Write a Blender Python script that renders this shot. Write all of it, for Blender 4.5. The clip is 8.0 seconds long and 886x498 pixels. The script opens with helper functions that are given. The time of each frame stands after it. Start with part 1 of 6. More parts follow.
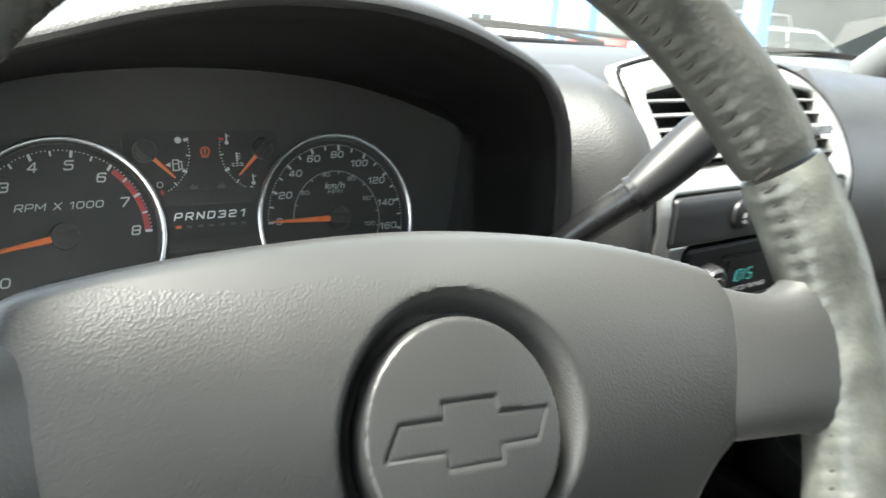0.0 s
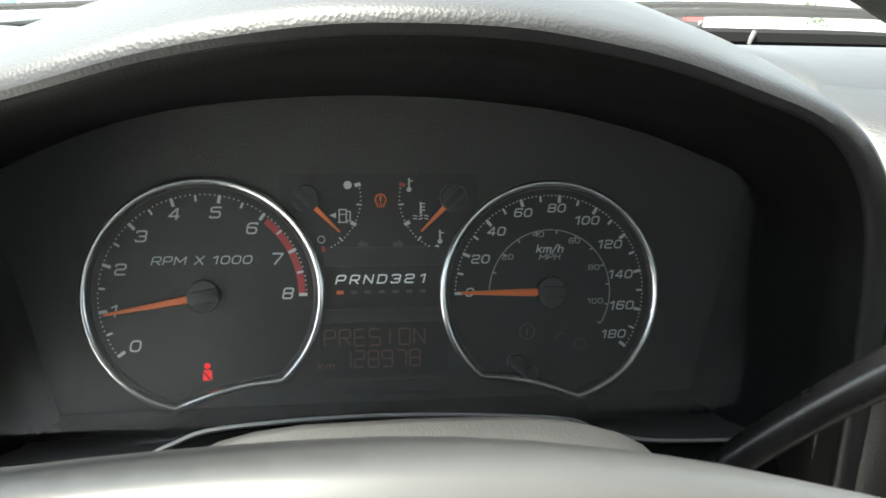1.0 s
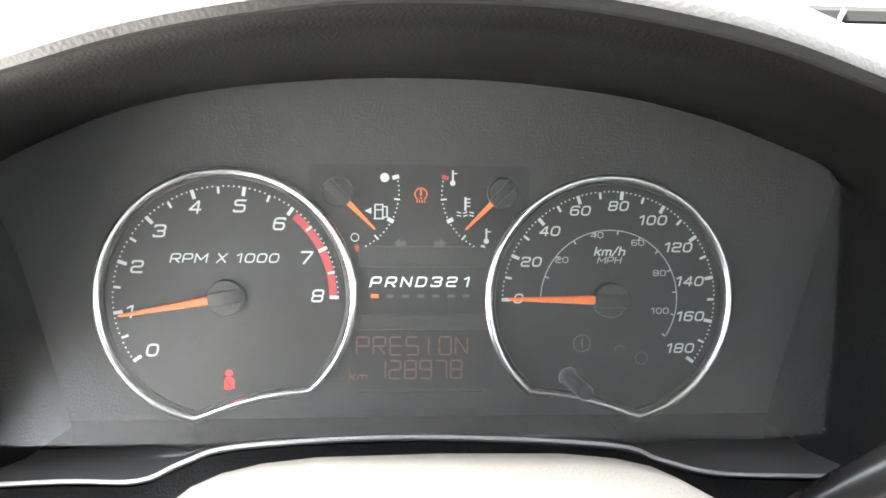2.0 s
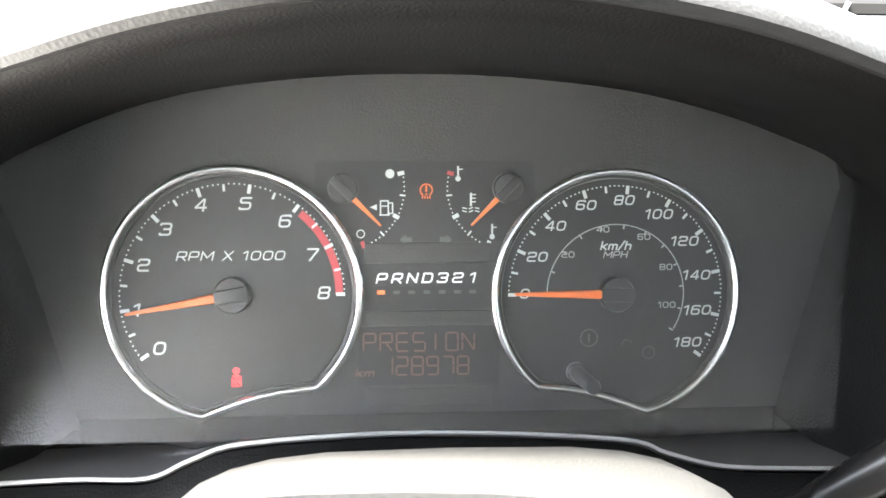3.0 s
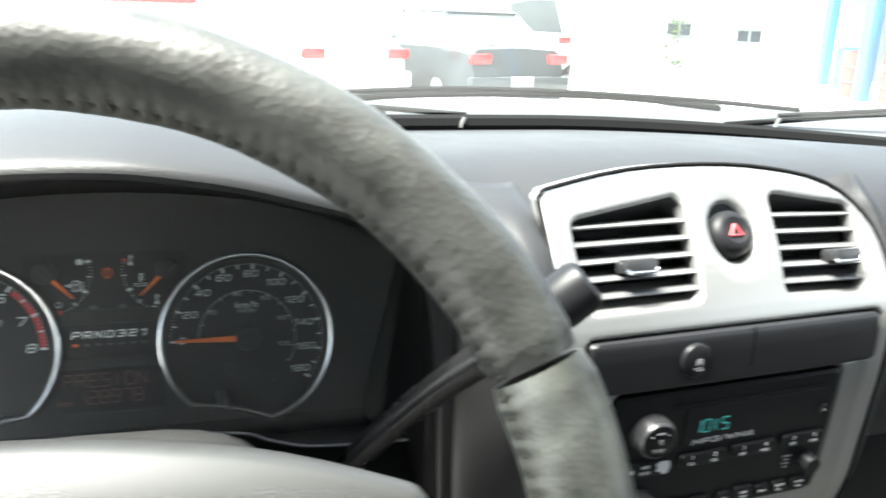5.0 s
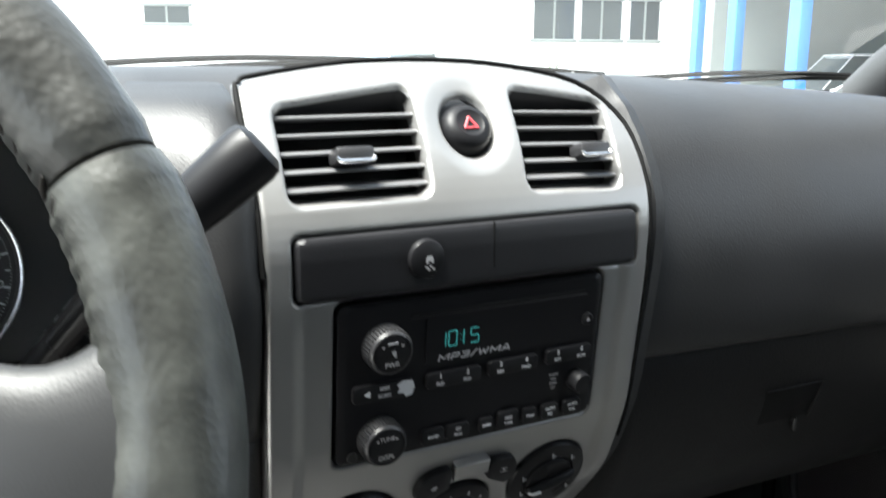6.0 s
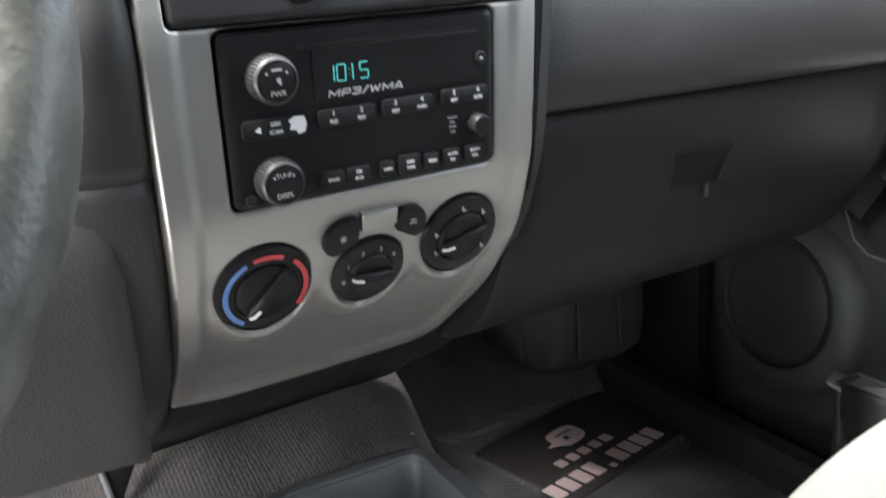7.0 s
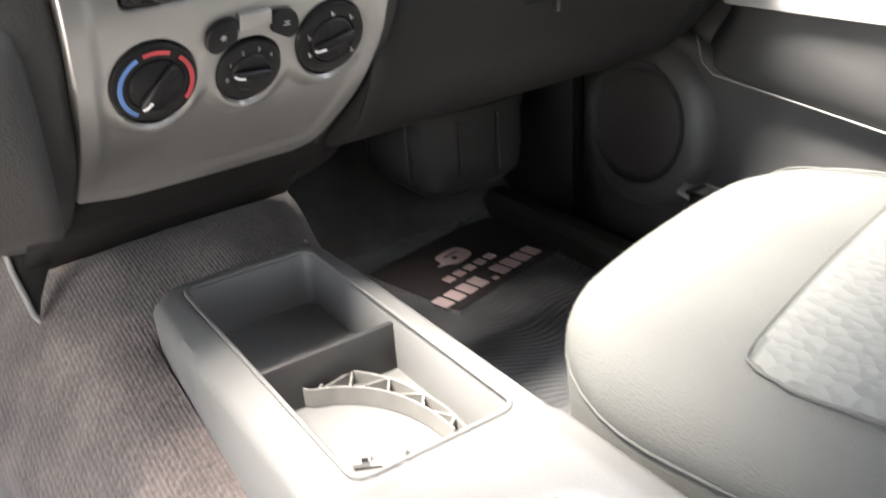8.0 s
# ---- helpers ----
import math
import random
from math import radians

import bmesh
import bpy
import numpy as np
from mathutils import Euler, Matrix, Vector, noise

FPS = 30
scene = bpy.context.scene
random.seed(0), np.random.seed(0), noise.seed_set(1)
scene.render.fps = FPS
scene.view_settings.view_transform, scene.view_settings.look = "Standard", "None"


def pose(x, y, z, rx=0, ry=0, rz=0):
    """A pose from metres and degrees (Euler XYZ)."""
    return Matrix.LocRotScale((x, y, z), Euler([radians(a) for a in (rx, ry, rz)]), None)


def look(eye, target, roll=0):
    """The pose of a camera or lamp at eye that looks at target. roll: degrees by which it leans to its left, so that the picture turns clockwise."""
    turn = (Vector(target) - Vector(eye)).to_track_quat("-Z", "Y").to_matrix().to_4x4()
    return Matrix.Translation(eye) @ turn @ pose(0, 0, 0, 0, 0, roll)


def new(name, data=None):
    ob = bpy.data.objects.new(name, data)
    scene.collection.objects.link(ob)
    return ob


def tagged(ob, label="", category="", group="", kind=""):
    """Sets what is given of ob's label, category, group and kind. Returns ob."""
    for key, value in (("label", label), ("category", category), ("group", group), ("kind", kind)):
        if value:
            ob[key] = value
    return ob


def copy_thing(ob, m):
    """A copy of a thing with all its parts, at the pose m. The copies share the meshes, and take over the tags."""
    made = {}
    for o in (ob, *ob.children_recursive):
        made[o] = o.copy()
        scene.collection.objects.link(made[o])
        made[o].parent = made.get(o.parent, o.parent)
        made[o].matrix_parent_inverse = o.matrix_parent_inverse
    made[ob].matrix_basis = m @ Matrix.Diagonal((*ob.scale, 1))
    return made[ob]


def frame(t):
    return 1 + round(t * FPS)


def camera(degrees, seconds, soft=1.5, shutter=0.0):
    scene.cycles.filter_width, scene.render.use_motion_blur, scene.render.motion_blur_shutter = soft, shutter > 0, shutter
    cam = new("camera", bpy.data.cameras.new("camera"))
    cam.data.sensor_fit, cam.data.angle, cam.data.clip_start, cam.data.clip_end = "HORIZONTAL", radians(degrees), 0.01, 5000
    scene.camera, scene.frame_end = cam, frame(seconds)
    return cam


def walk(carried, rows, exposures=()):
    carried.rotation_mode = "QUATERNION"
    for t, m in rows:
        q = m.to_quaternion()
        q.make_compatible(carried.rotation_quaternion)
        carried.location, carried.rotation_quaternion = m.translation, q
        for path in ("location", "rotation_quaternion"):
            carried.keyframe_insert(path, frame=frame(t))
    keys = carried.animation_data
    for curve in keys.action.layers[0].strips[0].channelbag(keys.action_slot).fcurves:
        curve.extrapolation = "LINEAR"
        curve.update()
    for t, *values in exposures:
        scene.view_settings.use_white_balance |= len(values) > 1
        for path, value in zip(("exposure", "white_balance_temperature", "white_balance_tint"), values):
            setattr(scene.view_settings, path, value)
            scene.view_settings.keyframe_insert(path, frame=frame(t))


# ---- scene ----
cam = camera(54.0, 8.0, soft=1.6, shutter=0.3)
PATH = [
    (0, (-0.1694, -0.5084, 0.8366), (0.3686, 0.2870, 0.5576), 4.69),
    (0.1, (-0.1485, -0.4949, 0.8371), (0.3495, 0.3212, 0.5440), 4.15),
    (0.2, (-0.1231, -0.4734, 0.8364), (0.3148, 0.3734, 0.5345), 3.66),
    (0.3, (-0.1017, -0.4641, 0.8400), (0.2843, 0.4054, 0.5318), 2.76),
    (0.5, (-0.0607, -0.4447, 0.8445), (0.2042, 0.4678, 0.5328), 1.55),
    (0.7, (-0.0381, -0.4266, 0.8420), (0.1547, 0.5044, 0.5322), 0.87),
    (1, (-0.0326, -0.4000, 0.8500), (0.1147, 0.5346, 0.5263), 2.18),
    (1.2, (-0.0279, -0.3808, 0.8523), (0.1032, 0.5481, 0.5059), 2.88),
    (1.5, (-0.0233, -0.3595, 0.8485), (0.0651, 0.5728, 0.4976), 1.81),
    (2, (-0.0197, -0.3581, 0.8432), (0.0576, 0.5779, 0.4999), 1.80),
    (3.5, (-0.0218, -0.3591, 0.8414), (0.0499, 0.5771, 0.4975), 0.89),
    (3.8, (-0.0272, -0.3816, 0.8565), (0.0556, 0.5558, 0.5182), 1.37),
    (4, (-0.0305, -0.4104, 0.8598), (0.0614, 0.5334, 0.5423), 1.55),
    (4.2, (-0.0264, -0.4426, 0.8660), (0.0786, 0.5078, 0.5733), 1.69),
    (4.5, (-0.0067, -0.4919, 0.8752), (0.1541, 0.4617, 0.6206), 1.92),
    (4.7, (0.0074, -0.5229, 0.8943), (0.2205, 0.4198, 0.6375), 2.14),
    (4.8, (0.0220, -0.5359, 0.9030), (0.2599, 0.3990, 0.6397), 2.37),
    (5, (0.0547, -0.5504, 0.9090), (0.3281, 0.3709, 0.6325), 2.48),
    (5.2, (0.0897, -0.5554, 0.9094), (0.4094, 0.3553, 0.6478), 4.11),
    (6.3, (0.1818, -0.5514, 0.7626), (0.5906, 0.3374, 0.5553), -1.15),
    (6.5, (0.1851, -0.5552, 0.7418), (0.6003, 0.3255, 0.5139), -2.16),
    (7, (0.1860, -0.5863, 0.6913), (0.6132, 0.2733, 0.4109), -4.67),
    (7.5, (0.1762, -0.6247, 0.6642), (0.6230, 0.2018, 0.3217), -5.67),
    (8, (0.1562, -0.6898, 0.6706), (0.6346, 0.0745, 0.2382), -4.36),
]
EXPOSURES = [(0, 3.38, 6600, 3), (0.5, 3.1, 6500, 1), (1.0, 3.02, 6600, 2), (1.5, 4.35, 6700, 6), (2.0, 5.05, 6800, 8), (3.5, 5.1, 6700, 9), (4.0, 5.0, 6600, 9), (4.5, 4.35, 6500, 8), (5.0, 3.0, 6400, 4), (5.2, 2.8, 6300, 4), (6.3, 2.45, 6300, 6), (6.5, 2.75, 6300, 6), (7.0, 4.0, 6500, 9), (7.5, 4.55, 6700, 11), (8.0, 4.35, 6900, 12)]
walk(cam, [(t, look(eye, target, roll)) for t, eye, target, roll in PATH], EXPOSURES)

# ---- world, sun ----
world = bpy.data.worlds.new("sky")
scene.world = world
world.use_nodes = True
wn = world.node_tree
sky = wn.nodes.new("ShaderNodeTexSky")
sky.sky_type, sky.sun_disc = "NISHITA", False
sky.sun_elevation, sky.sun_rotation = radians(70), radians(272)
haze = wn.nodes.new("ShaderNodeHueSaturation")
haze.inputs["Saturation"].default_value = 0.4
wn.links.new(sky.outputs[0], haze.inputs["Color"])
wn.links.new(haze.outputs[0], wn.nodes["Background"].inputs[0])
wn.nodes["Background"].inputs[1].default_value = 0.13
sun = new("sun", bpy.data.lights.new("sun", "SUN"))
sun.data.energy, sun.data.angle, sun.data.color = 5.0, radians(30), (1, 0.96, 0.9)
sun.matrix_world = look((-3.6, 0.1, 10.0), (0, 0, 0))

# ---- materials ----
def mat(name, color, rough=0.5, metal=0.0, grain=0.0, grain_size=900.0, mottle=0.12, mottle_size=9.0, emit=None, strength=0.0, spec=0.5, relief=0.0006, vary=0.07):
    """A surface with fine grain, a coarse mottle of tone and gloss, and relief."""
    m = bpy.data.materials.new(name)
    m.use_nodes = True
    nt, b = m.node_tree, m.node_tree.nodes["Principled BSDF"]
    b.inputs["Roughness"].default_value, b.inputs["Metallic"].default_value = rough, metal
    b.inputs["Specular IOR Level"].default_value = spec
    co = nt.nodes.new("ShaderNodeTexCoord")
    big = nt.nodes.new("ShaderNodeTexNoise")
    big.inputs["Scale"].default_value, big.inputs["Detail"].default_value = mottle_size, 6
    nt.links.new(co.outputs["Object"], big.inputs["Vector"])
    ramp = nt.nodes.new("ShaderNodeMapRange")
    ramp.inputs[1].default_value, ramp.inputs[2].default_value = 0.3, 0.7
    ramp.inputs[3].default_value, ramp.inputs[4].default_value = 1 - mottle, 1 + mottle
    nt.links.new(big.outputs[0], ramp.inputs[0])
    mul = nt.nodes.new("ShaderNodeVectorMath")
    mul.operation = "SCALE"
    mul.inputs[0].default_value = color
    nt.links.new(ramp.outputs[0], mul.inputs["Scale"])
    nt.links.new(mul.outputs[0], b.inputs["Base Color"])
    gl = nt.nodes.new("ShaderNodeMapRange")
    gl.inputs[1].default_value, gl.inputs[2].default_value = 0.3, 0.7
    gl.inputs[3].default_value, gl.inputs[4].default_value = max(0.02, rough - vary), min(1, rough + vary)
    nt.links.new(big.outputs[0], gl.inputs[0])
    nt.links.new(gl.outputs[0], b.inputs["Roughness"])
    if grain:
        fine = nt.nodes.new("ShaderNodeTexVoronoi")
        fine.inputs["Scale"].default_value = grain_size
        nt.links.new(co.outputs["Object"], fine.inputs["Vector"])
        bump = nt.nodes.new("ShaderNodeBump")
        bump.inputs["Strength"].default_value, bump.inputs["Distance"].default_value = grain, relief
        nt.links.new(fine.outputs[0], bump.inputs["Height"])
        nt.links.new(bump.outputs[0], b.inputs["Normal"])
    if emit:
        b.inputs["Emission Color"].default_value, b.inputs["Emission Strength"].default_value = (*emit, 1), strength
    return m


def glass_mat(name, tint, rough=0.0, veil=0.0, film_node="ShaderNodeBsdfTranslucent"):
    """Clear glass with a faint gloss and a pale film, part dust, that puts in veiling haze."""
    m = bpy.data.materials.new(name)
    m.use_nodes = True
    nt = m.node_tree
    nt.nodes.clear()
    out, mix, film = nt.nodes.new("ShaderNodeOutputMaterial"), nt.nodes.new("ShaderNodeMixShader"), nt.nodes.new("ShaderNodeMixShader")
    tr, gl, tl = nt.nodes.new("ShaderNodeBsdfTransparent"), nt.nodes.new("ShaderNodeBsdfGlossy"), nt.nodes.new(film_node)
    tr.inputs[0].default_value, gl.inputs["Roughness"].default_value = (*tint, 1), rough
    tl.inputs[0].default_value = (0.85, 0.85, 0.83, 1)
    mix.inputs[0].default_value = 0.04
    smear = nt.nodes.new("ShaderNodeTexNoise")
    smear.inputs["Scale"].default_value, smear.inputs["Detail"].default_value = 4.0, 5
    amount = nt.nodes.new("ShaderNodeMapRange")
    amount.inputs[3].default_value, amount.inputs[4].default_value = veil * 0.5, veil * 1.5
    nt.links.new(smear.outputs[0], amount.inputs[0])
    nt.links.new(amount.outputs[0], film.inputs[0])
    nt.links.new(tr.outputs[0], mix.inputs[1])
    nt.links.new(gl.outputs[0], mix.inputs[2])
    nt.links.new(mix.outputs[0], film.inputs[1])
    nt.links.new(tl.outputs[0], film.inputs[2])
    nt.links.new(film.outputs[0], out.inputs[0])
    return m


DASH = mat("dash_plastic", (0.0175, 0.0175, 0.0180), 0.46, grain=0.2, grain_size=800, spec=0.4)
# Dash plastic darkened: the shade on down-facing lower parts put into its colour.
DASH_SHADED = mat("shaded_dash_plastic", (0.0085, 0.0084, 0.0086), 0.5, grain=0.4, grain_size=620, spec=0.22)
# Lighter copy: the light on knee panel and blower put into its colour.
DASH_LIT = mat("lit_dash_plastic", (0.031, 0.0305, 0.0305), 0.5, grain=0.4, grain_size=620, spec=0.3)
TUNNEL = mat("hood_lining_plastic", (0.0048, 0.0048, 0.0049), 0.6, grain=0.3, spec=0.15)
HUB = mat("airbag_cover_vinyl", (0.042, 0.042, 0.0415), 0.46, grain=0.2, grain_size=900, mottle=0.1, spec=0.6)
LEATHER = mat("worn_leather", (0.045, 0.0455, 0.041), 0.44, grain=0.35, grain_size=330, mottle=0.32, mottle_size=45, spec=0.6)
SILVER = mat("satin_silver_paint", (0.305, 0.301, 0.294), 0.38, metal=0.7, mottle=0.04)
CHROME = mat("chrome", (0.88, 0.88, 0.89), 0.22, metal=1.0, mottle=0.03)
DIAL = mat("dial_black", (0.0115, 0.0115, 0.012), 0.5, spec=0.4, mottle=0.1, mottle_size=25)
FACE = mat("cluster_mask", (0.0235, 0.0232, 0.0230), 0.55, spec=0.4, grain=0.2)
WHITE = mat("printed_white", (0.52, 0.53, 0.545), 0.5, mottle=0.03)
GREY_PRINT = mat("printed_grey", (0.35, 0.35, 0.36), 0.5, mottle=0.03)
RED_PRINT = mat("printed_red", (0.38, 0.035, 0.045), 0.5, mottle=0.05)
BLUE_PRINT = mat("printed_blue", (0.08, 0.17, 0.4), 0.5, mottle=0.05)
ORANGE = mat("needle_orange", (0.64, 0.14, 0.03), 0.45, mottle=0.03, emit=(1, 0.22, 0.04), strength=0.006)
HUBCAP = mat("needle_hub_plastic", (0.018, 0.018, 0.0185), 0.42, grain=0.1, spec=0.4)
BLACK = mat("gloss_black_plastic", (0.010, 0.010, 0.011), 0.40, mottle=0.1, spec=0.16)
SOFTBLACK = mat("satin_black_plastic", (0.02, 0.02, 0.021), 0.45, grain=0.15)
POCKET = mat("pocket_lid_plastic", (0.0125, 0.0125, 0.014), 0.45, grain=0.12, grain_size=1100, spec=0.3)
FOOTWELL = mat("footwell_carpet", (0.11, 0.106, 0.104), 0.95, grain=0.6, grain_size=500, mottle=0.25, mottle_size=14, spec=0.1)
RUBBER = mat("mat_rubber", (0.105, 0.107, 0.112), 0.5, mottle=0.25, mottle_size=14)
CONSOLE = mat("console_plastic", (0.090, 0.090, 0.089), 0.5, grain=0.25, grain_size=900, mottle=0.1)
SEATCLOTH = mat("seat_cloth", (0.049, 0.0505, 0.0475), 0.85, grain=0.7, grain_size=650, mottle=0.14)
SEATWEAVE = mat("seat_weave", (0.088, 0.0905, 0.087), 0.85, grain=1.0, grain_size=95, mottle=0.1, relief=0.003)
DOOR = mat("door_plastic", (0.048, 0.0485, 0.049), 0.48, grain=0.4, grain_size=800)
HEADLINER = mat("headliner_cloth", (0.16, 0.16, 0.155), 0.9, grain=0.4)
PAINT = mat("body_paint_white", (0.72, 0.73, 0.74), 0.25, mottle=0.03)
SEAL = mat("rubber_seal", (0.008, 0.008, 0.008), 0.7, spec=0.06)
CONCRETE = mat("lot_concrete", (0.42, 0.41, 0.39), 0.85, mottle=0.15, mottle_size=0.4)
# Scattering film put in for the glare veil over the view outside.
GLASS = glass_mat("windscreen_glass", (0.80, 0.84, 0.83), veil=0.022)
# Haze that lifts the dark dials put in as a diffuse film, part dust.
LENS = glass_mat("cluster_lens_plastic", (0.96, 0.96, 0.96), 0.25, 0.045, "ShaderNodeBsdfDiffuse")
LEATHER_WORN = mat("cracked_leather", (0.078, 0.080, 0.071), 0.44, grain=0.3, grain_size=380, mottle=0.5, mottle_size=48, spec=0.6)
STITCH = mat("dark_thread", (0.040, 0.036, 0.033), 0.6, spec=0.3)
HUB_ROLL = mat("airbag_roll_vinyl", (0.042, 0.042, 0.0415), 0.46, mottle=0.1, spec=0.6)
HUB_SMOOTH = mat("smooth_grey_vinyl", (0.041, 0.0413, 0.0412), 0.40, grain=0.12, grain_size=900, mottle=0.06)
LEVERM = mat("polished_black_plastic", (0.008, 0.008, 0.0085), 0.28, mottle=0.2, mottle_size=40, spec=0.4)
DARKGLASS = mat("dark_window_glass", (0.03, 0.04, 0.045), 0.12, mottle=0.05)
KNOBM = mat("worn_black_plastic", (0.010, 0.010, 0.011), 0.40, mottle=0.1, spec=0.2)
STALK = mat("grey_plastic", (0.2, 0.2, 0.2), 0.45)
UNLIT = mat("unlit_symbol", (0.06, 0.06, 0.061), 0.5)
WHITE_LIT = mat("lit_white", (0.8, 0.8, 0.82), 0.5, emit=(0.9, 0.95, 1), strength=0.01)
LAMP_AMBER = mat("amber_lamp", (0.45, 0.10, 0.03), 0.5, emit=(1, 0.2, 0.05), strength=0.035)
LAMP_RED = mat("red_lamp", (0.8, 0.03, 0.03), 0.5, emit=(1, 0.02, 0.03), strength=0.07)
LCD = mat("dim_red_display", (0.09, 0.042, 0.036), 0.5, emit=(1, 0.25, 0.15), strength=0.0022)
TEAL = mat("teal_display", (0.05, 0.3, 0.3), 0.5, emit=(0.15, 0.9, 0.85), strength=0.04)
SHELF = mat("shelf_plastic", (0.075, 0.074, 0.074), 0.16, mottle=0.06, vary=0.02)
EDGE_GLINT = mat("edge_highlight_paint", (0.35, 0.35, 0.35), 0.3)
VENTDARK = mat("vent_dark", (0.016, 0.016, 0.016), 0.7, spec=0.1)
SLAT = mat("slat_plastic", (0.10, 0.10, 0.101), 0.34, mottle=0.08, spec=0.7)
BLACKFACE = mat("radio_black", (0.011, 0.011, 0.012), 0.36, mottle=0.08, spec=0.15)
KNOBRING = mat("knob_grey", (0.025, 0.025, 0.0265), 0.35, mottle=0.08, spec=0.5)
CHROME_DULL = mat("dull_metal", (0.5, 0.5, 0.5), 0.35, metal=0.8)
LOGO = mat("faded_pink_print", (0.80, 0.62, 0.62), 0.6)
MATPLATE = mat("mat_plate_rubber", (0.055, 0.046, 0.048), 0.6, mottle=0.15)
CAP = mat("armrest_cap_grey", (0.20, 0.20, 0.195), 0.4, grain=0.2)
GRILLE = mat("speaker_mesh", (0.022, 0.0195, 0.019), 0.5)
PALEPART = mat("pale_grey_plastic", (0.135, 0.132, 0.126), 0.5, mottle=0.12, mottle_size=60)
CARGLASS = mat("car_window_glass", (0.62, 0.66, 0.68), 0.06, metal=0.9, mottle=0.02)
TYRE = mat("tyre_rubber", (0.02, 0.02, 0.02), 0.8)
PAINT_BLACK = mat("car_paint_black", (0.05, 0.056, 0.058), 0.08, mottle=0.03)
PAINT_RED = mat("car_paint_red", (0.4, 0.03, 0.03), 0.2, mottle=0.03)
PAINT_BLUE = mat("car_paint_blue", (0.12, 0.22, 0.30), 0.2, mottle=0.03)
TAIL = mat("tail_lamp_red", (0.5, 0.03, 0.03), 0.2)
POSTBLUE = mat("post_paint_blue", (0.07, 0.24, 0.62), 0.45, mottle=0.08, mottle_size=2)
REDDRUM = mat("drum_red", (0.55, 0.07, 0.06), 0.5, mottle=0.1, mottle_size=3)
BLUEDRUM = mat("drum_blue", (0.06, 0.16, 0.45), 0.5, mottle=0.1, mottle_size=3)
PLASTER = mat("white_plaster", (0.72, 0.72, 0.70), 0.9, mottle=0.08, mottle_size=0.6)
GREYWALL = mat("grey_wall", (0.19, 0.21, 0.205), 0.9, mottle=0.1, mottle_size=0.6)
BRICKWALL = mat("brown_wall", (0.25, 0.15, 0.11), 0.9, mottle=0.15, mottle_size=0.8)
LEAF = mat("leaf_green", (0.07, 0.12, 0.03), 0.6, mottle=0.3, mottle_size=3)
COWL = mat("cowl_plastic", (0.05, 0.055, 0.055), 0.6, grain=0.3)

# ---- mesh tools ----
def obj(name, bm, material, parent=None, smooth=True, label=""):
    me = bpy.data.meshes.new(name)
    bmesh.ops.recalc_face_normals(bm, faces=bm.faces)
    for f in bm.faces:
        f.smooth = smooth
    bm.to_mesh(me)
    bm.free()
    if smooth:
        me.set_sharp_from_angle(angle=radians(38))
    me.materials.append(material)
    ob = new(name, me)
    ob.parent = parent
    if label:
        ob["label"] = label
    return ob


def part(name, bm, material, parent, label="", smooth=True):
    return obj(name, bm, material, parent, smooth, label)


def thing(name, label, category, group="", kind=""):
    return tagged(new(name), label, category, group, kind)


def basis(o, x, y, z):
    return Matrix((x, y, z)).transposed().to_4x4() if o is None else Matrix.Translation(o) @ Matrix((x, y, z)).transposed().to_4x4()


IDENT = Matrix.Identity(4)


def box(c, s, bevel=0.0, m=IDENT, seg=2, bm=None):
    """A bevelled box with centre c and size s, in the frame m."""
    own = bmesh.new()
    bmesh.ops.create_cube(own, size=1)
    bmesh.ops.transform(own, matrix=Matrix.Diagonal((*s, 1)), verts=own.verts)
    if bevel:
        bmesh.ops.bevel(own, geom=own.edges[:], offset=min(bevel, min(s) * 0.49), segments=seg, profile=0.5, affect="EDGES")
    bmesh.ops.transform(own, matrix=m @ Matrix.Translation(c), verts=own.verts)
    return join(bm, own)


def join(bm, own):
    if bm is None:
        return own
    vs = [bm.verts.new(v.co) for v in own.verts]
    own.verts.index_update()
    for f in own.faces:
        bm.faces.new([vs[v.index] for v in f.verts])
    own.free()
    return bm


def prism(pts, h0, h1, m=IDENT, bevel=0.0, bm=None, seg=2):
    """A polygon in the frame's x and y, raised from h0 to h1, its top edge bevelled."""
    own = bmesh.new()
    low = [own.verts.new((x, y, h0)) for x, y in pts]
    top = [own.verts.new((x, y, h1)) for x, y in pts]
    n = len(pts)
    own.faces.new(low[::-1])
    cap = own.faces.new(top)
    for i in range(n):
        own.faces.new((low[i], low[(i + 1) % n], top[(i + 1) % n], top[i]))
    bmesh.ops.recalc_face_normals(own, faces=own.faces)
    if bevel:
        bmesh.ops.bevel(own, geom=cap.edges[:], offset=bevel, segments=seg, profile=0.5, affect="EDGES")
    bmesh.ops.transform(own, matrix=m, verts=own.verts)
    return join(bm, own)


def loft(rings, closed=True, caps=True, bm=None):
    """A skin over rings of equal count."""
    own = bmesh.new() if bm is None else bm
    rows = [[own.verts.new(p) for p in ring] for ring in rings]
    n = len(rows[0])
    for a, b in zip(rows, rows[1:]):
        for i in range(n if closed else n - 1):
            own.faces.new((a[i], a[(i + 1) % n], b[(i + 1) % n], b[i]))
    if caps and closed:
        own.faces.new(rows[0][::-1])
        own.faces.new(rows[-1])
    return own


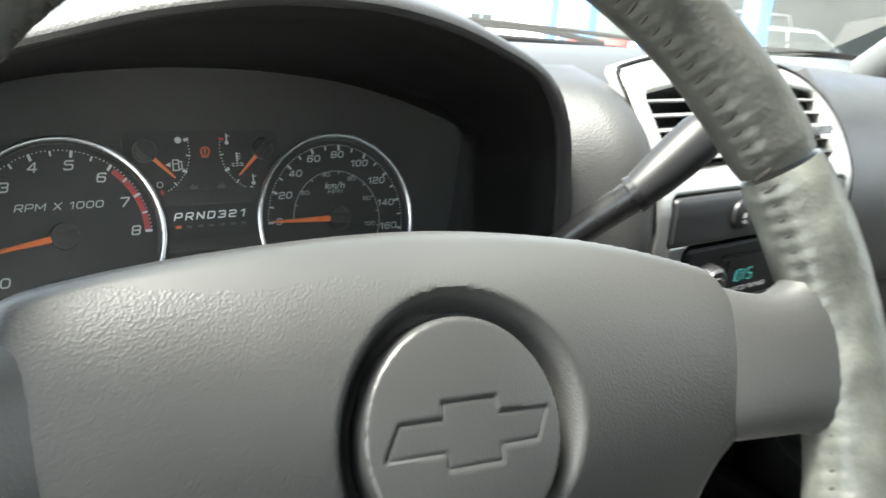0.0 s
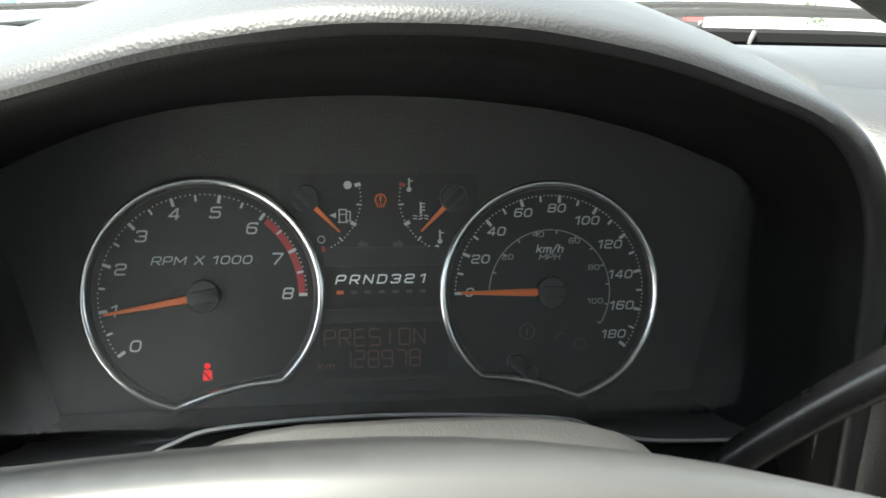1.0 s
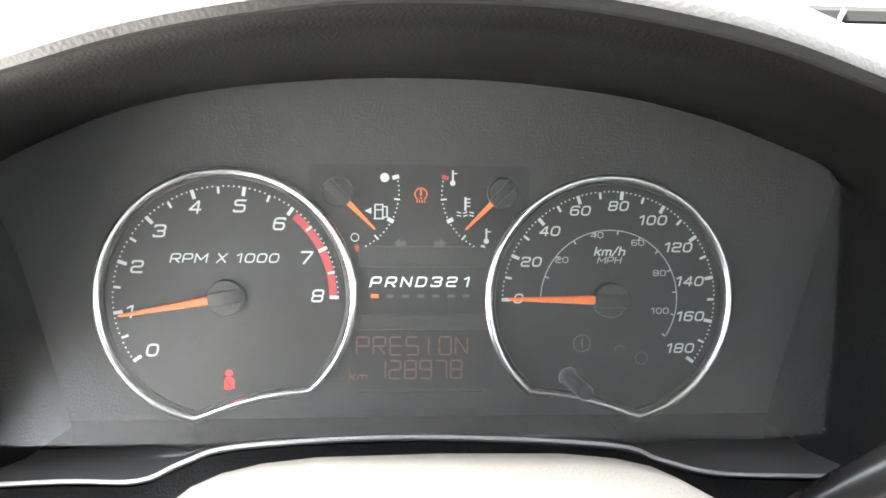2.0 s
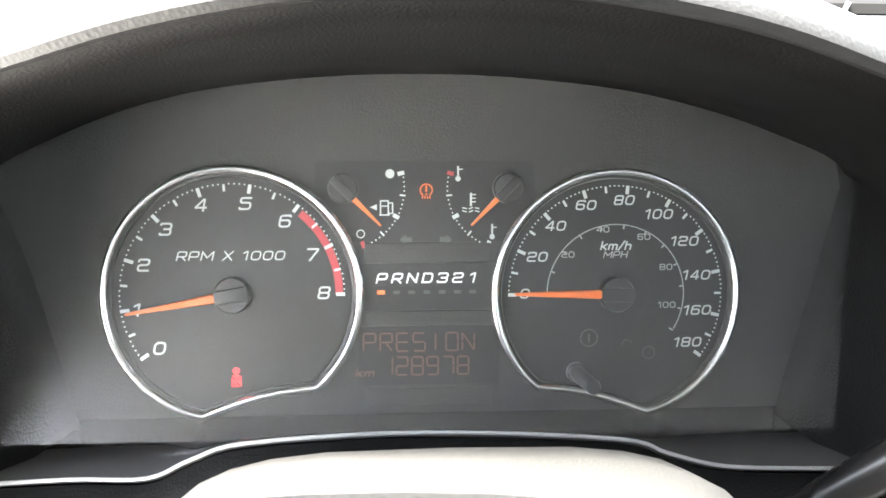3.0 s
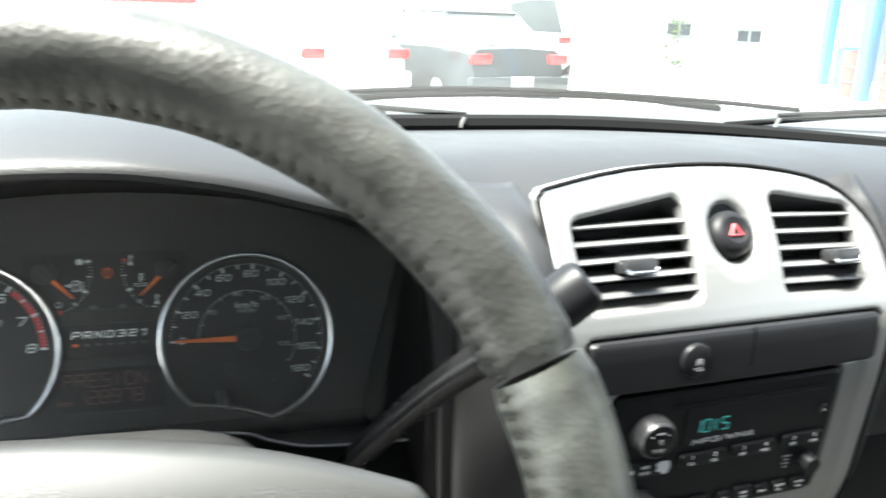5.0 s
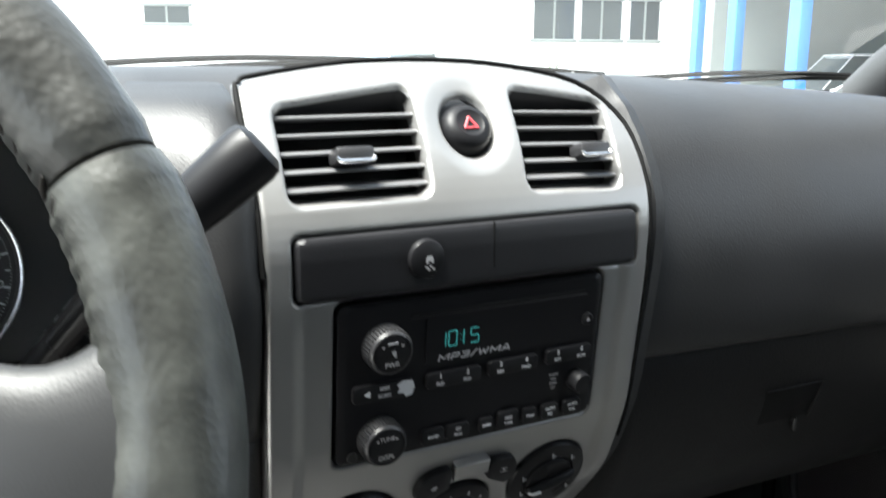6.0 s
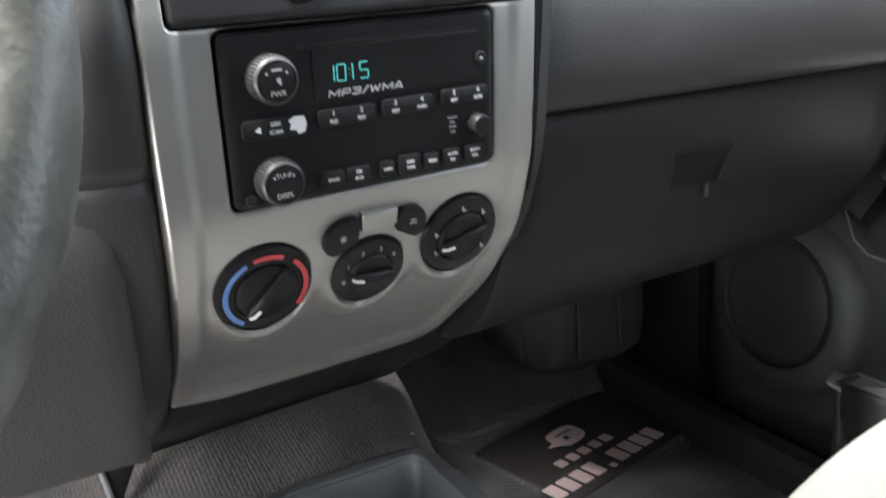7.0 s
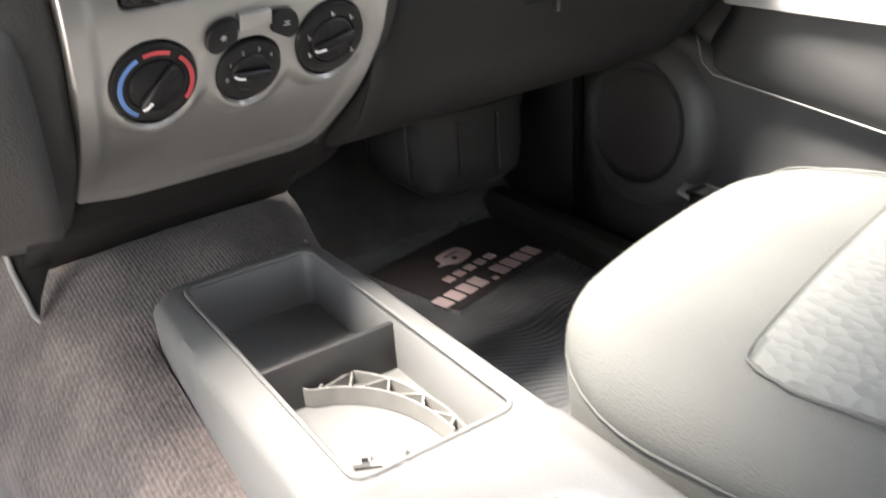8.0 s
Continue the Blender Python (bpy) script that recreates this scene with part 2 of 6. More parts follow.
def tube(path, radius, seg=10, closed=False, m=IDENT, bm=None):
    """A round bar along a path; radius is a number or one for each point."""
    pts = [Vector(p) for p in path]
    n = len(pts)
    rs = radius if isinstance(radius, (list, tuple)) else [radius] * n
    rings, side = [], None
    for i, p in enumerate(pts):
        a, b = (pts[i - 1], pts[(i + 1) % n]) if closed else (pts[max(i - 1, 0)], pts[min(i + 1, n - 1)])
        d = (b - a).normalized()
        if side is None:
            side = d.orthogonal().normalized()
        side = (side - d * side.dot(d)).normalized()
        up = d.cross(side)
        rings.append([m @ (p + (side * math.cos(q) + up * math.sin(q)) * rs[i]) for q in (2 * math.pi * k / seg for k in range(seg))])
    if closed:
        rings.append(rings[0])
        own = loft(rings, caps=False, bm=bm)
        bmesh.ops.remove_doubles(own, verts=own.verts, dist=1e-6)
        return own
    return loft(rings, bm=bm)


def lathe(profile, m=IDENT, seg=32, bm=None):
    """A turned body about the frame's z from pairs of radius and height."""
    rings = [[m @ Vector((max(r, 1e-5) * math.cos(q), max(r, 1e-5) * math.sin(q), h)) for q in (2 * math.pi * k / seg for k in range(seg))] for r, h in profile]
    return loft(rings, bm=bm)


def rrect(x0, y0, x1, y1, r, n=5):
    out = []
    for cx, cy, a in ((x1 - r, y1 - r, 0), (x0 + r, y1 - r, 90), (x0 + r, y0 + r, 180), (x1 - r, y0 + r, 270)):
        out += [(cx + r * math.cos(radians(a + 90 * k / n)), cy + r * math.sin(radians(a + 90 * k / n))) for k in range(n + 1)]
    return out


def smoothline(pts, steps=8):
    """A smooth line through points (Catmull-Rom)."""
    p = [Vector(q) for q in pts]
    p = [2 * p[0] - p[1], *p, 2 * p[-1] - p[-2]]
    out = []
    for i in range(1, len(p) - 2):
        for k in range(steps):
            t = k / steps
            out.append(0.5 * (2 * p[i] + (p[i + 1] - p[i - 1]) * t + (2 * p[i - 1] - 5 * p[i] + 4 * p[i + 1] - p[i + 2]) * t * t + (3 * p[i] - p[i - 1] - 3 * p[i + 1] + p[i + 2]) * t**3))
    return out + [p[-2]]


def poly_sdf(pts):
    """Signed distance to a closed outline, negative inside."""
    P = np.array([tuple(q)[:2] for q in pts])
    Q = np.roll(P, -1, 0)

    def f(x, y):
        p = np.array([x, y])
        d = Q - P
        t = np.clip(((p - P) * d).sum(1) / np.maximum((d * d).sum(1), 1e-12), 0, 1)
        near = np.sqrt((((P + d * t[:, None]) - p) ** 2).sum(1).min())
        up = (P[:, 1] > y) != (Q[:, 1] > y)
        xs = P[up, 0] + (y - P[up, 1]) / (Q[up, 1] - P[up, 1]) * (Q[up, 0] - P[up, 0])
        return -near if (xs > x).sum() % 2 else near

    return f


def rr_sdf(cx, cy, w, h, r):
    def f(x, y):
        a, b = abs(x - cx) - w / 2 + r, abs(y - cy) - h / 2 + r
        return math.hypot(max(a, 0), max(b, 0)) + min(max(a, b), 0) - r

    return f


def circle_sdf(cx, cy, r):
    return lambda x, y: math.hypot(x - cx, y - cy) - r


def panel(surface, x0, x1, y0, y1, step, sdf, edge=0.003, depth=0.008, dish=None):
    """A moulded sheet over surface(x, y, h) where sdf is negative: rolled edges, turned-back rims, and optional dishing."""
    own = bmesh.new()
    nx, ny = max(2, round((x1 - x0) / step)), max(2, round((y1 - y0) / step))
    X, Y = np.linspace(x0, x1, nx + 1), np.linspace(y0, y1, ny + 1)
    D = np.array([[sdf(x, y) for y in Y] for x in X])
    e = step * 0.2
    kept = (D[:-1, :-1] < step * 0.5) & (D[1:, :-1] < step * 0.5) & (D[1:, 1:] < step * 0.5) & (D[:-1, 1:] < step * 0.5) & (D[:-1, :-1] + D[1:, :-1] + D[1:, 1:] + D[:-1, 1:] < 0)
    full = np.zeros_like(D, dtype=int)
    for a, b in ((0, 0), (1, 0), (0, 1), (1, 1)):
        full[a : a + nx, b : b + ny] += kept
    verts = {}

    def vert(i, j):
        if (i, j) not in verts:
            x, y, d = X[i], Y[j], D[i, j]
            if full[i, j] < 4 and d > -step * 1.6 or d > -step * 0.3:
                for _ in range(4):
                    g = np.array([sdf(x + e, y) - sdf(x - e, y), sdf(x, y + e) - sdf(x, y - e)])
                    n = np.linalg.norm(g)
                    if n < 1e-9:
                        break
                    x, y = np.array([x, y]) - g / n * sdf(x, y)
                d = 0.0
            k = min(max(-d, 0), edge)
            h = -(edge - math.sqrt(max(edge * edge - (edge - k) ** 2, 0))) if edge else 0
            verts[i, j] = own.verts.new(surface(x, y, h + (dish(x, y) if dish else 0)))
        return verts[i, j]

    for i in range(nx):
        for j in range(ny):
            if kept[i, j]:
                try:
                    own.faces.new((vert(i, j), vert(i + 1, j), vert(i + 1, j + 1), vert(i, j + 1)))
                except ValueError:
                    pass
    own.normal_update()
    rim = [ed for ed in own.edges if len(ed.link_faces) == 1]
    mid = surface((x0 + x1) / 2, (y0 + y1) / 2, 0.01) - surface((x0 + x1) / 2, (y0 + y1) / 2, 0)
    ex = bmesh.ops.extrude_edge_only(own, edges=rim)
    for v in ex["geom"]:
        if isinstance(v, bmesh.types.BMVert):
            v.co -= mid.normalized() * depth
    return own


FONT_CACHE = {}


def text(body, size, m, depth=0.0004, bold=0.0, bm=None):
    """Raised lettering in the built-in font, in the frame m, centred on its origin."""
    key = (body, size, depth, bold)
    if key not in FONT_CACHE:
        cu = bpy.data.curves.new("lettering", "FONT")
        cu.body, cu.size, cu.extrude, cu.offset = body, size, depth, bold
        cu.align_x, cu.align_y, cu.resolution_u = "CENTER", "CENTER", 3
        tmp = bpy.data.objects.new("lettering", cu)
        me = bpy.data.meshes.new_from_object(tmp)
        FONT_CACHE[key] = me
        bpy.data.objects.remove(tmp)
    own = bmesh.new()
    own.from_mesh(FONT_CACHE[key])
    bmesh.ops.remove_doubles(own, verts=own.verts, dist=1e-6)
    bmesh.ops.transform(own, matrix=m, verts=own.verts)
    return join(bm, own)


def fillet(pts, radius, closed=False):
    """A line with its corners rounded."""
    P = [Vector((x, y)) for x, y in pts]
    n, out = len(P), []
    for i, p in enumerate(P):
        if not closed and i in (0, n - 1):
            out.append(p)
            continue
        a, b = P[i - 1] - p, P[(i + 1) % n] - p
        k = min(radius, a.length * 0.49, b.length * 0.49)
        q0, q1 = p + a.normalized() * k, p + b.normalized() * k
        for j in range(5):
            t = j / 4
            out.append(q0 * (1 - t) ** 2 + p * 2 * t * (1 - t) + q1 * t * t)
    return out


def glyph(ch, t):
    """The strokes of a wide square-shouldered character, one unit high: its width and lines of (points, corner radius, closed)."""
    w = {"1": 0.62, "/": 0.6, "M": 1.25, "m": 1.2, "W": 1.3, "X": 1.05, " ": 0.5, "k": 0.8, "h": 0.82}.get(ch, 1.0)
    l, r, b, u, m, c = t / 2, w - t / 2, t / 2, 1 - t / 2, 0.5, 0.26
    low = 0.70
    lines = {
        "0": [([(l, b), (r, b), (r, u), (l, u)], 0.32, True)],
        "1": [([(0.0, 0.74), (0.36, u), (0.44, u), (0.44, 0)], 0.03, False)],
        "2": [([(l, 0.72), (l, u), (r, u), (r, m), (l, m), (l, b), (w, b)], c, False)],
        "3": [([(l, 0.76), (l, u), (r, u), (r, m), (0.3, m)], c, False), ([(0.3, m), (r, m), (r, b), (l, b), (l, 0.24)], c, False)],
        "4": [([(0.74, 0), (0.74, u), (0.66, u), (l, 0.30), (w, 0.30)], 0.03, False)],
        "5": [([(w * 0.96, u), (l, u), (l, 0.56), (r, 0.56), (r, b), (l, b), (l, 0.24)], 0.2, False)],
        "6": [([(r, 0.78), (r, u), (l, u), (l, b), (r, b), (r, 0.56), (l, 0.56)], c, False)],
        "7": [([(0, u), (r, u), (r, 0.84), (0.36, 0)], 0.12, False)],
        "8": [([(l, b), (r, b), (r, m), (l, m)], 0.24, True), ([(l, m), (r, m), (r, u), (l, u)], 0.24, True)],
        "9": [([(r, 0.44), (l, 0.44), (l, u), (r, u), (r, b), (l, b), (l, 0.22)], c, False)],
        "P": [([(l, 0), (l, u), (r, u), (r, 0.40), (l, 0.40)], 0.2, False)],
        "R": [([(l, 0), (l, u), (r, u), (r, 0.42), (l, 0.42)], 0.2, False), ([(0.5, 0.42), (w * 0.97, 0)], 0, False)],
        "M": [([(l, 0), (l, u), (w / 2, 0.3), (r, u), (r, 0)], 0.02, False)],
        "W": [([(l, 1), (w * 0.27, b), (w / 2, 0.75), (w * 0.73, b), (r, 1)], 0.02, False)],
        "A": [([(0, 0), (w * 0.42, u), (w * 0.58, u), (w, 0)], 0.02, False), ([(0.2, 0.28), (0.8, 0.28)], 0, False)],
        "X": [([(l * 0.6, 0), (r, 1)], 0, False), ([(l * 0.6, 1), (r, 0)], 0, False)],
        "N": [([(l, 0), (l, u), (r, b), (r, 1)], 0.02, False)],
        "D": [([(l, 0), (l, 1)], 0, False), ([(l, b), (r, b), (r, u), (l, u)], 0.3, False)],
        "H": [([(l, 0), (l, 1)], 0, False), ([(r, 0), (r, 1)], 0, False), ([(l, m), (r, m)], 0, False)],
        "k": [([(l, 0), (l, 1)], 0, False), ([(w, low), (l, 0.30)], 0, False), ([(w * 0.35, 0.42), (w, 0)], 0, False)],
        "m": [([(l, 0), (l, low - t / 2), (w / 2, low - t / 2), (w / 2, 0)], 0.12, False), ([(w / 2, low - t / 2), (r, low - t / 2), (r, 0)], 0.12, False)],
        "h": [([(l, 0), (l, 1)], 0, False), ([(l, low - t / 2), (r, low - t / 2), (r, 0)], 0.14, False)],
        "/": [([(0, -0.05), (w, 1.05)], 0, False)],
    }
    return w, lines.get(ch, [])


def lettering(body, cap, m, wide=1.0, weight=0.17, slant=0.2, gap=0.22, bm=None, thick=0.0002):
    """Printed square lettering, cap metres high, centred on the frame m; wide stretches it, weight is its stroke's share of the height."""
    bm = bm or bmesh.new()
    drawn = [glyph(ch, weight / wide) for ch in body]
    total = sum(w * wide + gap for w, _ in drawn) - gap
    x0 = -total / 2
    for w, lines in drawn:
        for pts, radius, closed in lines:
            path = fillet(pts, radius, closed)
            path = [Vector((x0 + p.x * wide, p.y - 0.5)) for p in path]
            n, rows = len(path), []
            for i, p in enumerate(path):
                a = path[i - 1] if i or closed else p
                c = path[(i + 1) % n] if i < n - 1 or closed else p
                d0, d1 = (p - a), (c - p)
                d0, d1 = (d0 if d0.length > 1e-9 else d1).normalized(), (d1 if d1.length > 1e-9 else d0).normalized()
                d = (d0 + d1).normalized()
                side = Vector((-d.y, d.x)) * weight / 2 / max(0.5, d.dot(d1))
                rows.append([m @ Vector(((q.x + slant * q.y) * cap, q.y * cap, h)) for q, h in ((p + side, 0), (p - side, 0), (p - side, thick), (p + side, thick))])
            if closed:
                rows.append(rows[0])
            loft(rows, caps=not closed, bm=bm)
        x0 += w * wide + gap
    return bm


SEGMENTS = {"0": "abcdef", "1": "bc", "2": "abged", "5": "afgcd", "7": "abc", "8": "abcdefg", "9": "abcdfg", "P": "abefg", "R": "abefgk", "E": "adefg", "S": "afgcd", "I": "m", "O": "abcdef", "N": "bcefn"}


def segments(body, w, h, t, gap, m, bm=None):
    """Lit segment characters of a display, centred on the frame m."""
    bm = bm or bmesh.new()
    adv = [w + gap if ch != ":" else 0.0 for ch in body]
    x0 = -(sum(adv) - gap) / 2
    lines = {"a": (0, h, w, h), "b": (w, h / 2, w, h), "c": (w, 0, w, h / 2), "d": (0, 0, w, 0), "e": (0, 0, 0, h / 2), "f": (0, h / 2, 0, h), "g": (0, h / 2, w, h / 2), "k": (w * 0.45, h / 2, w, 0), "m": (w / 2, 0, w / 2, h), "n": (0, h, w, 0)}
    for ch, step in zip(body, adv):
        strokes = [lines[s] for s in SEGMENTS[ch]] if ch != ":" else [(w * 0.1, h * 0.28, w * 0.1, h * 0.36), (w * 0.1, h * 0.64, w * 0.1, h * 0.72)]
        for ax, ay, bx, by in strokes:
            d = Vector((bx - ax, by - ay, 0))
            k = d.length
            d.normalize()
            n = Vector((-d.y, d.x, 0)) * t / 2
            c0, c1 = Vector((ax, ay, 0)) + d * t * 0.35, Vector((bx, by, 0)) - d * t * 0.35
            prism([(q.x + x0, q.y - h / 2) for q in (c0 + n * 0.5, c0 - n * 0.5, c0 + d * t * 0.4 - n, c1 - d * t * 0.4 - n, c1 - n * 0.5, c1 + n * 0.5, c1 - d * t * 0.4 + n, c0 + d * t * 0.4 + n)] if k > 2 * t else [(q.x + x0, q.y - h / 2) for q in (c0 + n, c0 - n, c1 - n, c1 + n)], 0, 0.0002, m, bm=bm)
        x0 += step
    return bm

# ---- frames of the main parts ----
TILT = radians(16.8)
MC = basis((0, 0, 0.696), (1, 0, 0), (0, math.sin(TILT), math.cos(TILT)), (0, -math.cos(TILT), math.sin(TILT)))
RAKE = radians(27.4)
MW = basis((-0.003, -0.292, 0.707), (1, 0, 0), (0, math.sin(RAKE), math.cos(RAKE)), (0, -math.cos(RAKE), math.sin(RAKE))) @ pose(0, 0, 0, 0, 0, -4)
YAW = radians(5.35)
SX = Vector((math.cos(YAW), math.sin(YAW), 0))
SN = Vector((math.sin(YAW), -math.cos(YAW), 0))
STACK_Z = [0.30, 0.40, 0.44, 0.48, 0.53, 0.582, 0.68, 0.72, 0.745, 0.772, 0.80, 0.83, 0.9]
STACK_Y = [0.18, 0.055, 0.005, -0.045, -0.085, -0.104, -0.115, -0.115, -0.104, -0.085, -0.06, -0.03, 0.05]


def stack(x, z, h=0.0):
    """A point of the centre stack's face, h metres proud of it."""
    y = sum(np.interp(z + k, STACK_Z, STACK_Y) for k in (-0.012, -0.006, 0, 0.006, 0.012)) / 5
    slope = (np.interp(z + 0.012, STACK_Z, STACK_Y) - np.interp(z - 0.012, STACK_Z, STACK_Y)) / 0.024
    n = (SN + Vector((0, 0, slope))).normalized()
    return Vector((0.383, y, z)) + SX * x + n * h


def stack_at(x, z, h=0.0):
    """The frame on the stack's face: x to the right, y up along it, z out of it."""
    o, up = stack(x, z), (stack(x, z + 0.01) - stack(x, z - 0.01)).normalized()
    n = SX.cross(up).normalized()
    return basis(o + n * h, SX, up, n)


# ---- the cab ----
def skin(sections, thick, material, name, parent=None, label=""):
    """A sheet over rows of points, with thickness."""
    bm = loft(sections, closed=False)
    ob = obj(name, bm, material, parent, label=label)
    mod = ob.modifiers.new("thickness", "SOLIDIFY")
    mod.thickness, mod.offset = thick, 0
    return ob


XL, XR, ROOF, BACK = -0.345, 1.11, 1.13, -1.55
floor = tagged(obj("floor", box((0.383, -0.36, -0.02), (1.5, 2.4, 0.04)), FOOTWELL), "dark rubber covered cab floor", "floor", kind="structure")
ceiling = tagged(obj("ceiling", box((0.383, -0.95, ROOF + 0.02), (1.5, 1.3, 0.04), 0.01), HEADLINER), "light cloth headliner of the cab", "ceiling", kind="structure")
# Unseen rear wall, built high so only a narrow window lets light in.
wall_rear = tagged(obj("wall_rear", box((0.383, BACK - 0.02, 0.485), (1.5, 0.04, 1.07)), HEADLINER), "light trim of the cab's rear wall", "wall", kind="structure")
bm = bmesh.new()
bm.faces.new([bm.verts.new(p) for p in ((XL, BACK - 0.02, 1.02), (XR, BACK - 0.02, 1.02), (XR, BACK - 0.02, ROOF), (XL, BACK - 0.02, ROOF))])
rear_glass = tagged(obj("window_2", bm, GLASS), "clear rear window glass of the cab", "window", kind="structure")
rear_glass.visible_shadow = False
wall_front = tagged(obj("wall_front", box((0.383, 0.80, 0.33), (1.5, 0.04, 0.78)), FOOTWELL), "dark firewall carpet behind the dashboard", "wall", kind="structure")
toe = tagged(obj("toe_board", box((0, 0, 0), (1.5, 0.36, 0.03), 0.005, pose(0.383, 0.665, 0.11, 38)), FOOTWELL), "dark sloping toe board under the dashboard", "floor", kind="structure")
wall_left = tagged(obj("wall_left", box((XL - 0.03, -0.45, 0.0), (0.08, 2.2, 0.1), 0.02), DASH_SHADED), "dark plastic sill of the open driver's doorway", "wall", kind="structure")
for nm, x in (("pillar_left", XL), ("pillar_right", XR)):
    tagged(obj(nm, tube([(x, 0.27, 0.765), (x, 0.23, 0.800), (x, 0.14, 0.862), (x, -0.05, 0.965), (x, -0.31, ROOF)], [0.036, 0.036, 0.037, 0.04, 0.042], 14), DOOR), "dark plastic windscreen pillar trim", "pillar", kind="structure")
    # Unseen side walls behind, the left one lengthened to block light.
    tagged(obj(nm + "_rear", box((x, -1.08 if x < 0 else -1.25, 0.56), (0.06, 0.99 if x < 0 else 0.65, 1.16), 0.02), HEADLINER), "unseen rear side wall in light trim, sized to block light", "pillar", kind="structure")
# Unseen plate added to stop sky light leaking into the footwell.
leak_plate = tagged(obj("leak_block_wall", box((0.383, 0.62, 0.728), (1.52, 0.42, 0.012)), RUBBER), "unseen panel added to block sky light behind the dashboard", "wall", kind="structure")
for nm, x in (("wall_front_left", XL - 0.02), ("wall_front_right", XR + 0.04)):
    tagged(obj(nm, box((x, 0.42, 0.36), (0.04, 0.80, 0.76)), FOOTWELL), "dark side wall of the footwell", "wall", kind="structure")
header = tagged(obj("windscreen_header", box((0.383, -0.32, ROOF), (1.5, 0.08, 0.05), 0.015), HEADLINER), "light cloth trim above the windscreen", "trim", kind="structure")

bm = bmesh.new()
v = [bm.verts.new(p) for p in ((XL, 0.385, 0.78), (XR, 0.385, 0.78), (XR - 0.04, -0.31, ROOF), (XL + 0.04, -0.31, ROOF))]
bm.faces.new(v)
windscreen = tagged(obj("window_1", bm, GLASS), "clear raked windscreen glass", "window", kind="structure")
windscreen.visible_shadow = False

# ---- dashboard ----
dash = thing("dashboard", "dark grey moulded plastic dashboard with a soft top", "dashboard")
DASH_PROFILE = [(0.40, 0.752), (0.33, 0.770), (0.26, 0.781), (0.12, 0.796), (0.03, 0.798), (-0.03, 0.782), (-0.062, 0.75), (-0.078, 0.70), (-0.08, 0.65), (-0.076, 0.616), (-0.066, 0.610), (-0.03, 0.608)]


def dash_row(x):
    drop = 0.035 * max(0.0, (x - 0.40) / 0.6) ** 1.5 + 0.02 * max(0.0, -(x - 0.1) / 0.4) ** 2
    bow = 0.05 * ((x - 0.383) / 0.7) ** 2
    pts = smoothline([(x, y + (x - 0.383) * 0.03 - (bow * 0.3 if y < 0.2 else bow * 1.2), z - drop * min(1, max(0, (z - 0.6) / 0.1))) for y, z in DASH_PROFILE], 4)
    return pts


skin([dash_row(x) for x in np.linspace(0.185, XR - 0.015, 30)], 0.012, DASH, "top_pad", dash)
skin([dash_row(x)[:11] for x in np.linspace(XL + 0.015, 0.185, 14)], 0.012, DASH, "top_pad", dash)


# hood over the instruments
LIP = [(0.050, -0.1525, 0.8255), (0.078, -0.147, 0.8195), (0.104, -0.141, 0.8115), (0.133, -0.132, 0.8015), (0.151, -0.124, 0.7905), (0.165, -0.117, 0.776), (0.175, -0.111, 0.760), (0.181, -0.1075, 0.742), (0.186, -0.105, 0.708), (0.189, -0.104, 0.66), (0.191, -0.104, 0.60), (0.193, -0.104, 0.56)]
lip = smoothline([(-x, y, z) for x, y, z in LIP[::-1]] + [(-0.02, -0.155, 0.8293), (0.02, -0.155, 0.8293)] + LIP, 6)
FACE_EDGE = [(-0.135, -0.10), (-0.150, -0.066), (-0.160, -0.03), (-0.172, 0.01), (-0.184, 0.038), (-0.186, 0.046), (-0.178, 0.053), (-0.158, 0.063), (-0.134, 0.073), (-0.111, 0.080), (-0.086, 0.085), (-0.05, 0.089), (-0.018, 0.0908), (0.018, 0.0908), (0.05, 0.089), (0.086, 0.085), (0.111, 0.080), (0.137, 0.073), (0.163, 0.0635), (0.184, 0.0545), (0.191, 0.046), (0.188, 0.036), (0.178, 0.0), (0.166, -0.04), (0.157, -0.07), (0.14, -0.10)]
edge = smoothline([MC @ Vector((x, y, 0.004)) for x, y in FACE_EDGE], 6)


# both lines stepped alike, by length
def even(line, n=150):
    gaps = [(b - a).length for a, b in zip(line, line[1:])]
    total, out = sum(gaps), []
    for k in range(n):
        d, i = total * k / (n - 1) * 0.99999, 0
        while d > gaps[i]:
            d, i = d - gaps[i], i + 1
        out.append(line[i].lerp(line[i + 1], d / gaps[i]))
    return out


lip_even, edge_even = even(lip), even(edge)


def ring_between(a, b, k, out=0.0):
    return [p.lerp(q, k) + Vector((p.x * 0.9, 0, 0.12)).normalized() * out for p, q in zip(a, b)]


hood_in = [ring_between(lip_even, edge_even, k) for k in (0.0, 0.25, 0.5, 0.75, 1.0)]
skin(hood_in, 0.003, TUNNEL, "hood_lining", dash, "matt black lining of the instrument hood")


def hood_row(top_out, top_back, side_out, side_back):
    """The lip moved outward and back, by its own amounts over the top and down the sides."""
    row = []
    for k, p in enumerate(lip):
        a, b = lip[max(k - 1, 0)], lip[min(k + 1, len(lip) - 1)]
        n = Vector((-(b.z - a.z), 0, b.x - a.x)).normalized()
        s = min(1.0, max(0.0, (abs(n.x) - 0.35) / 0.6))
        s = s * s * (3 - 2 * s)
        row.append(p + n * (top_out + (side_out - top_out) * s) + Vector((0, top_back + (side_back - top_back) * s, 0)))
    return row


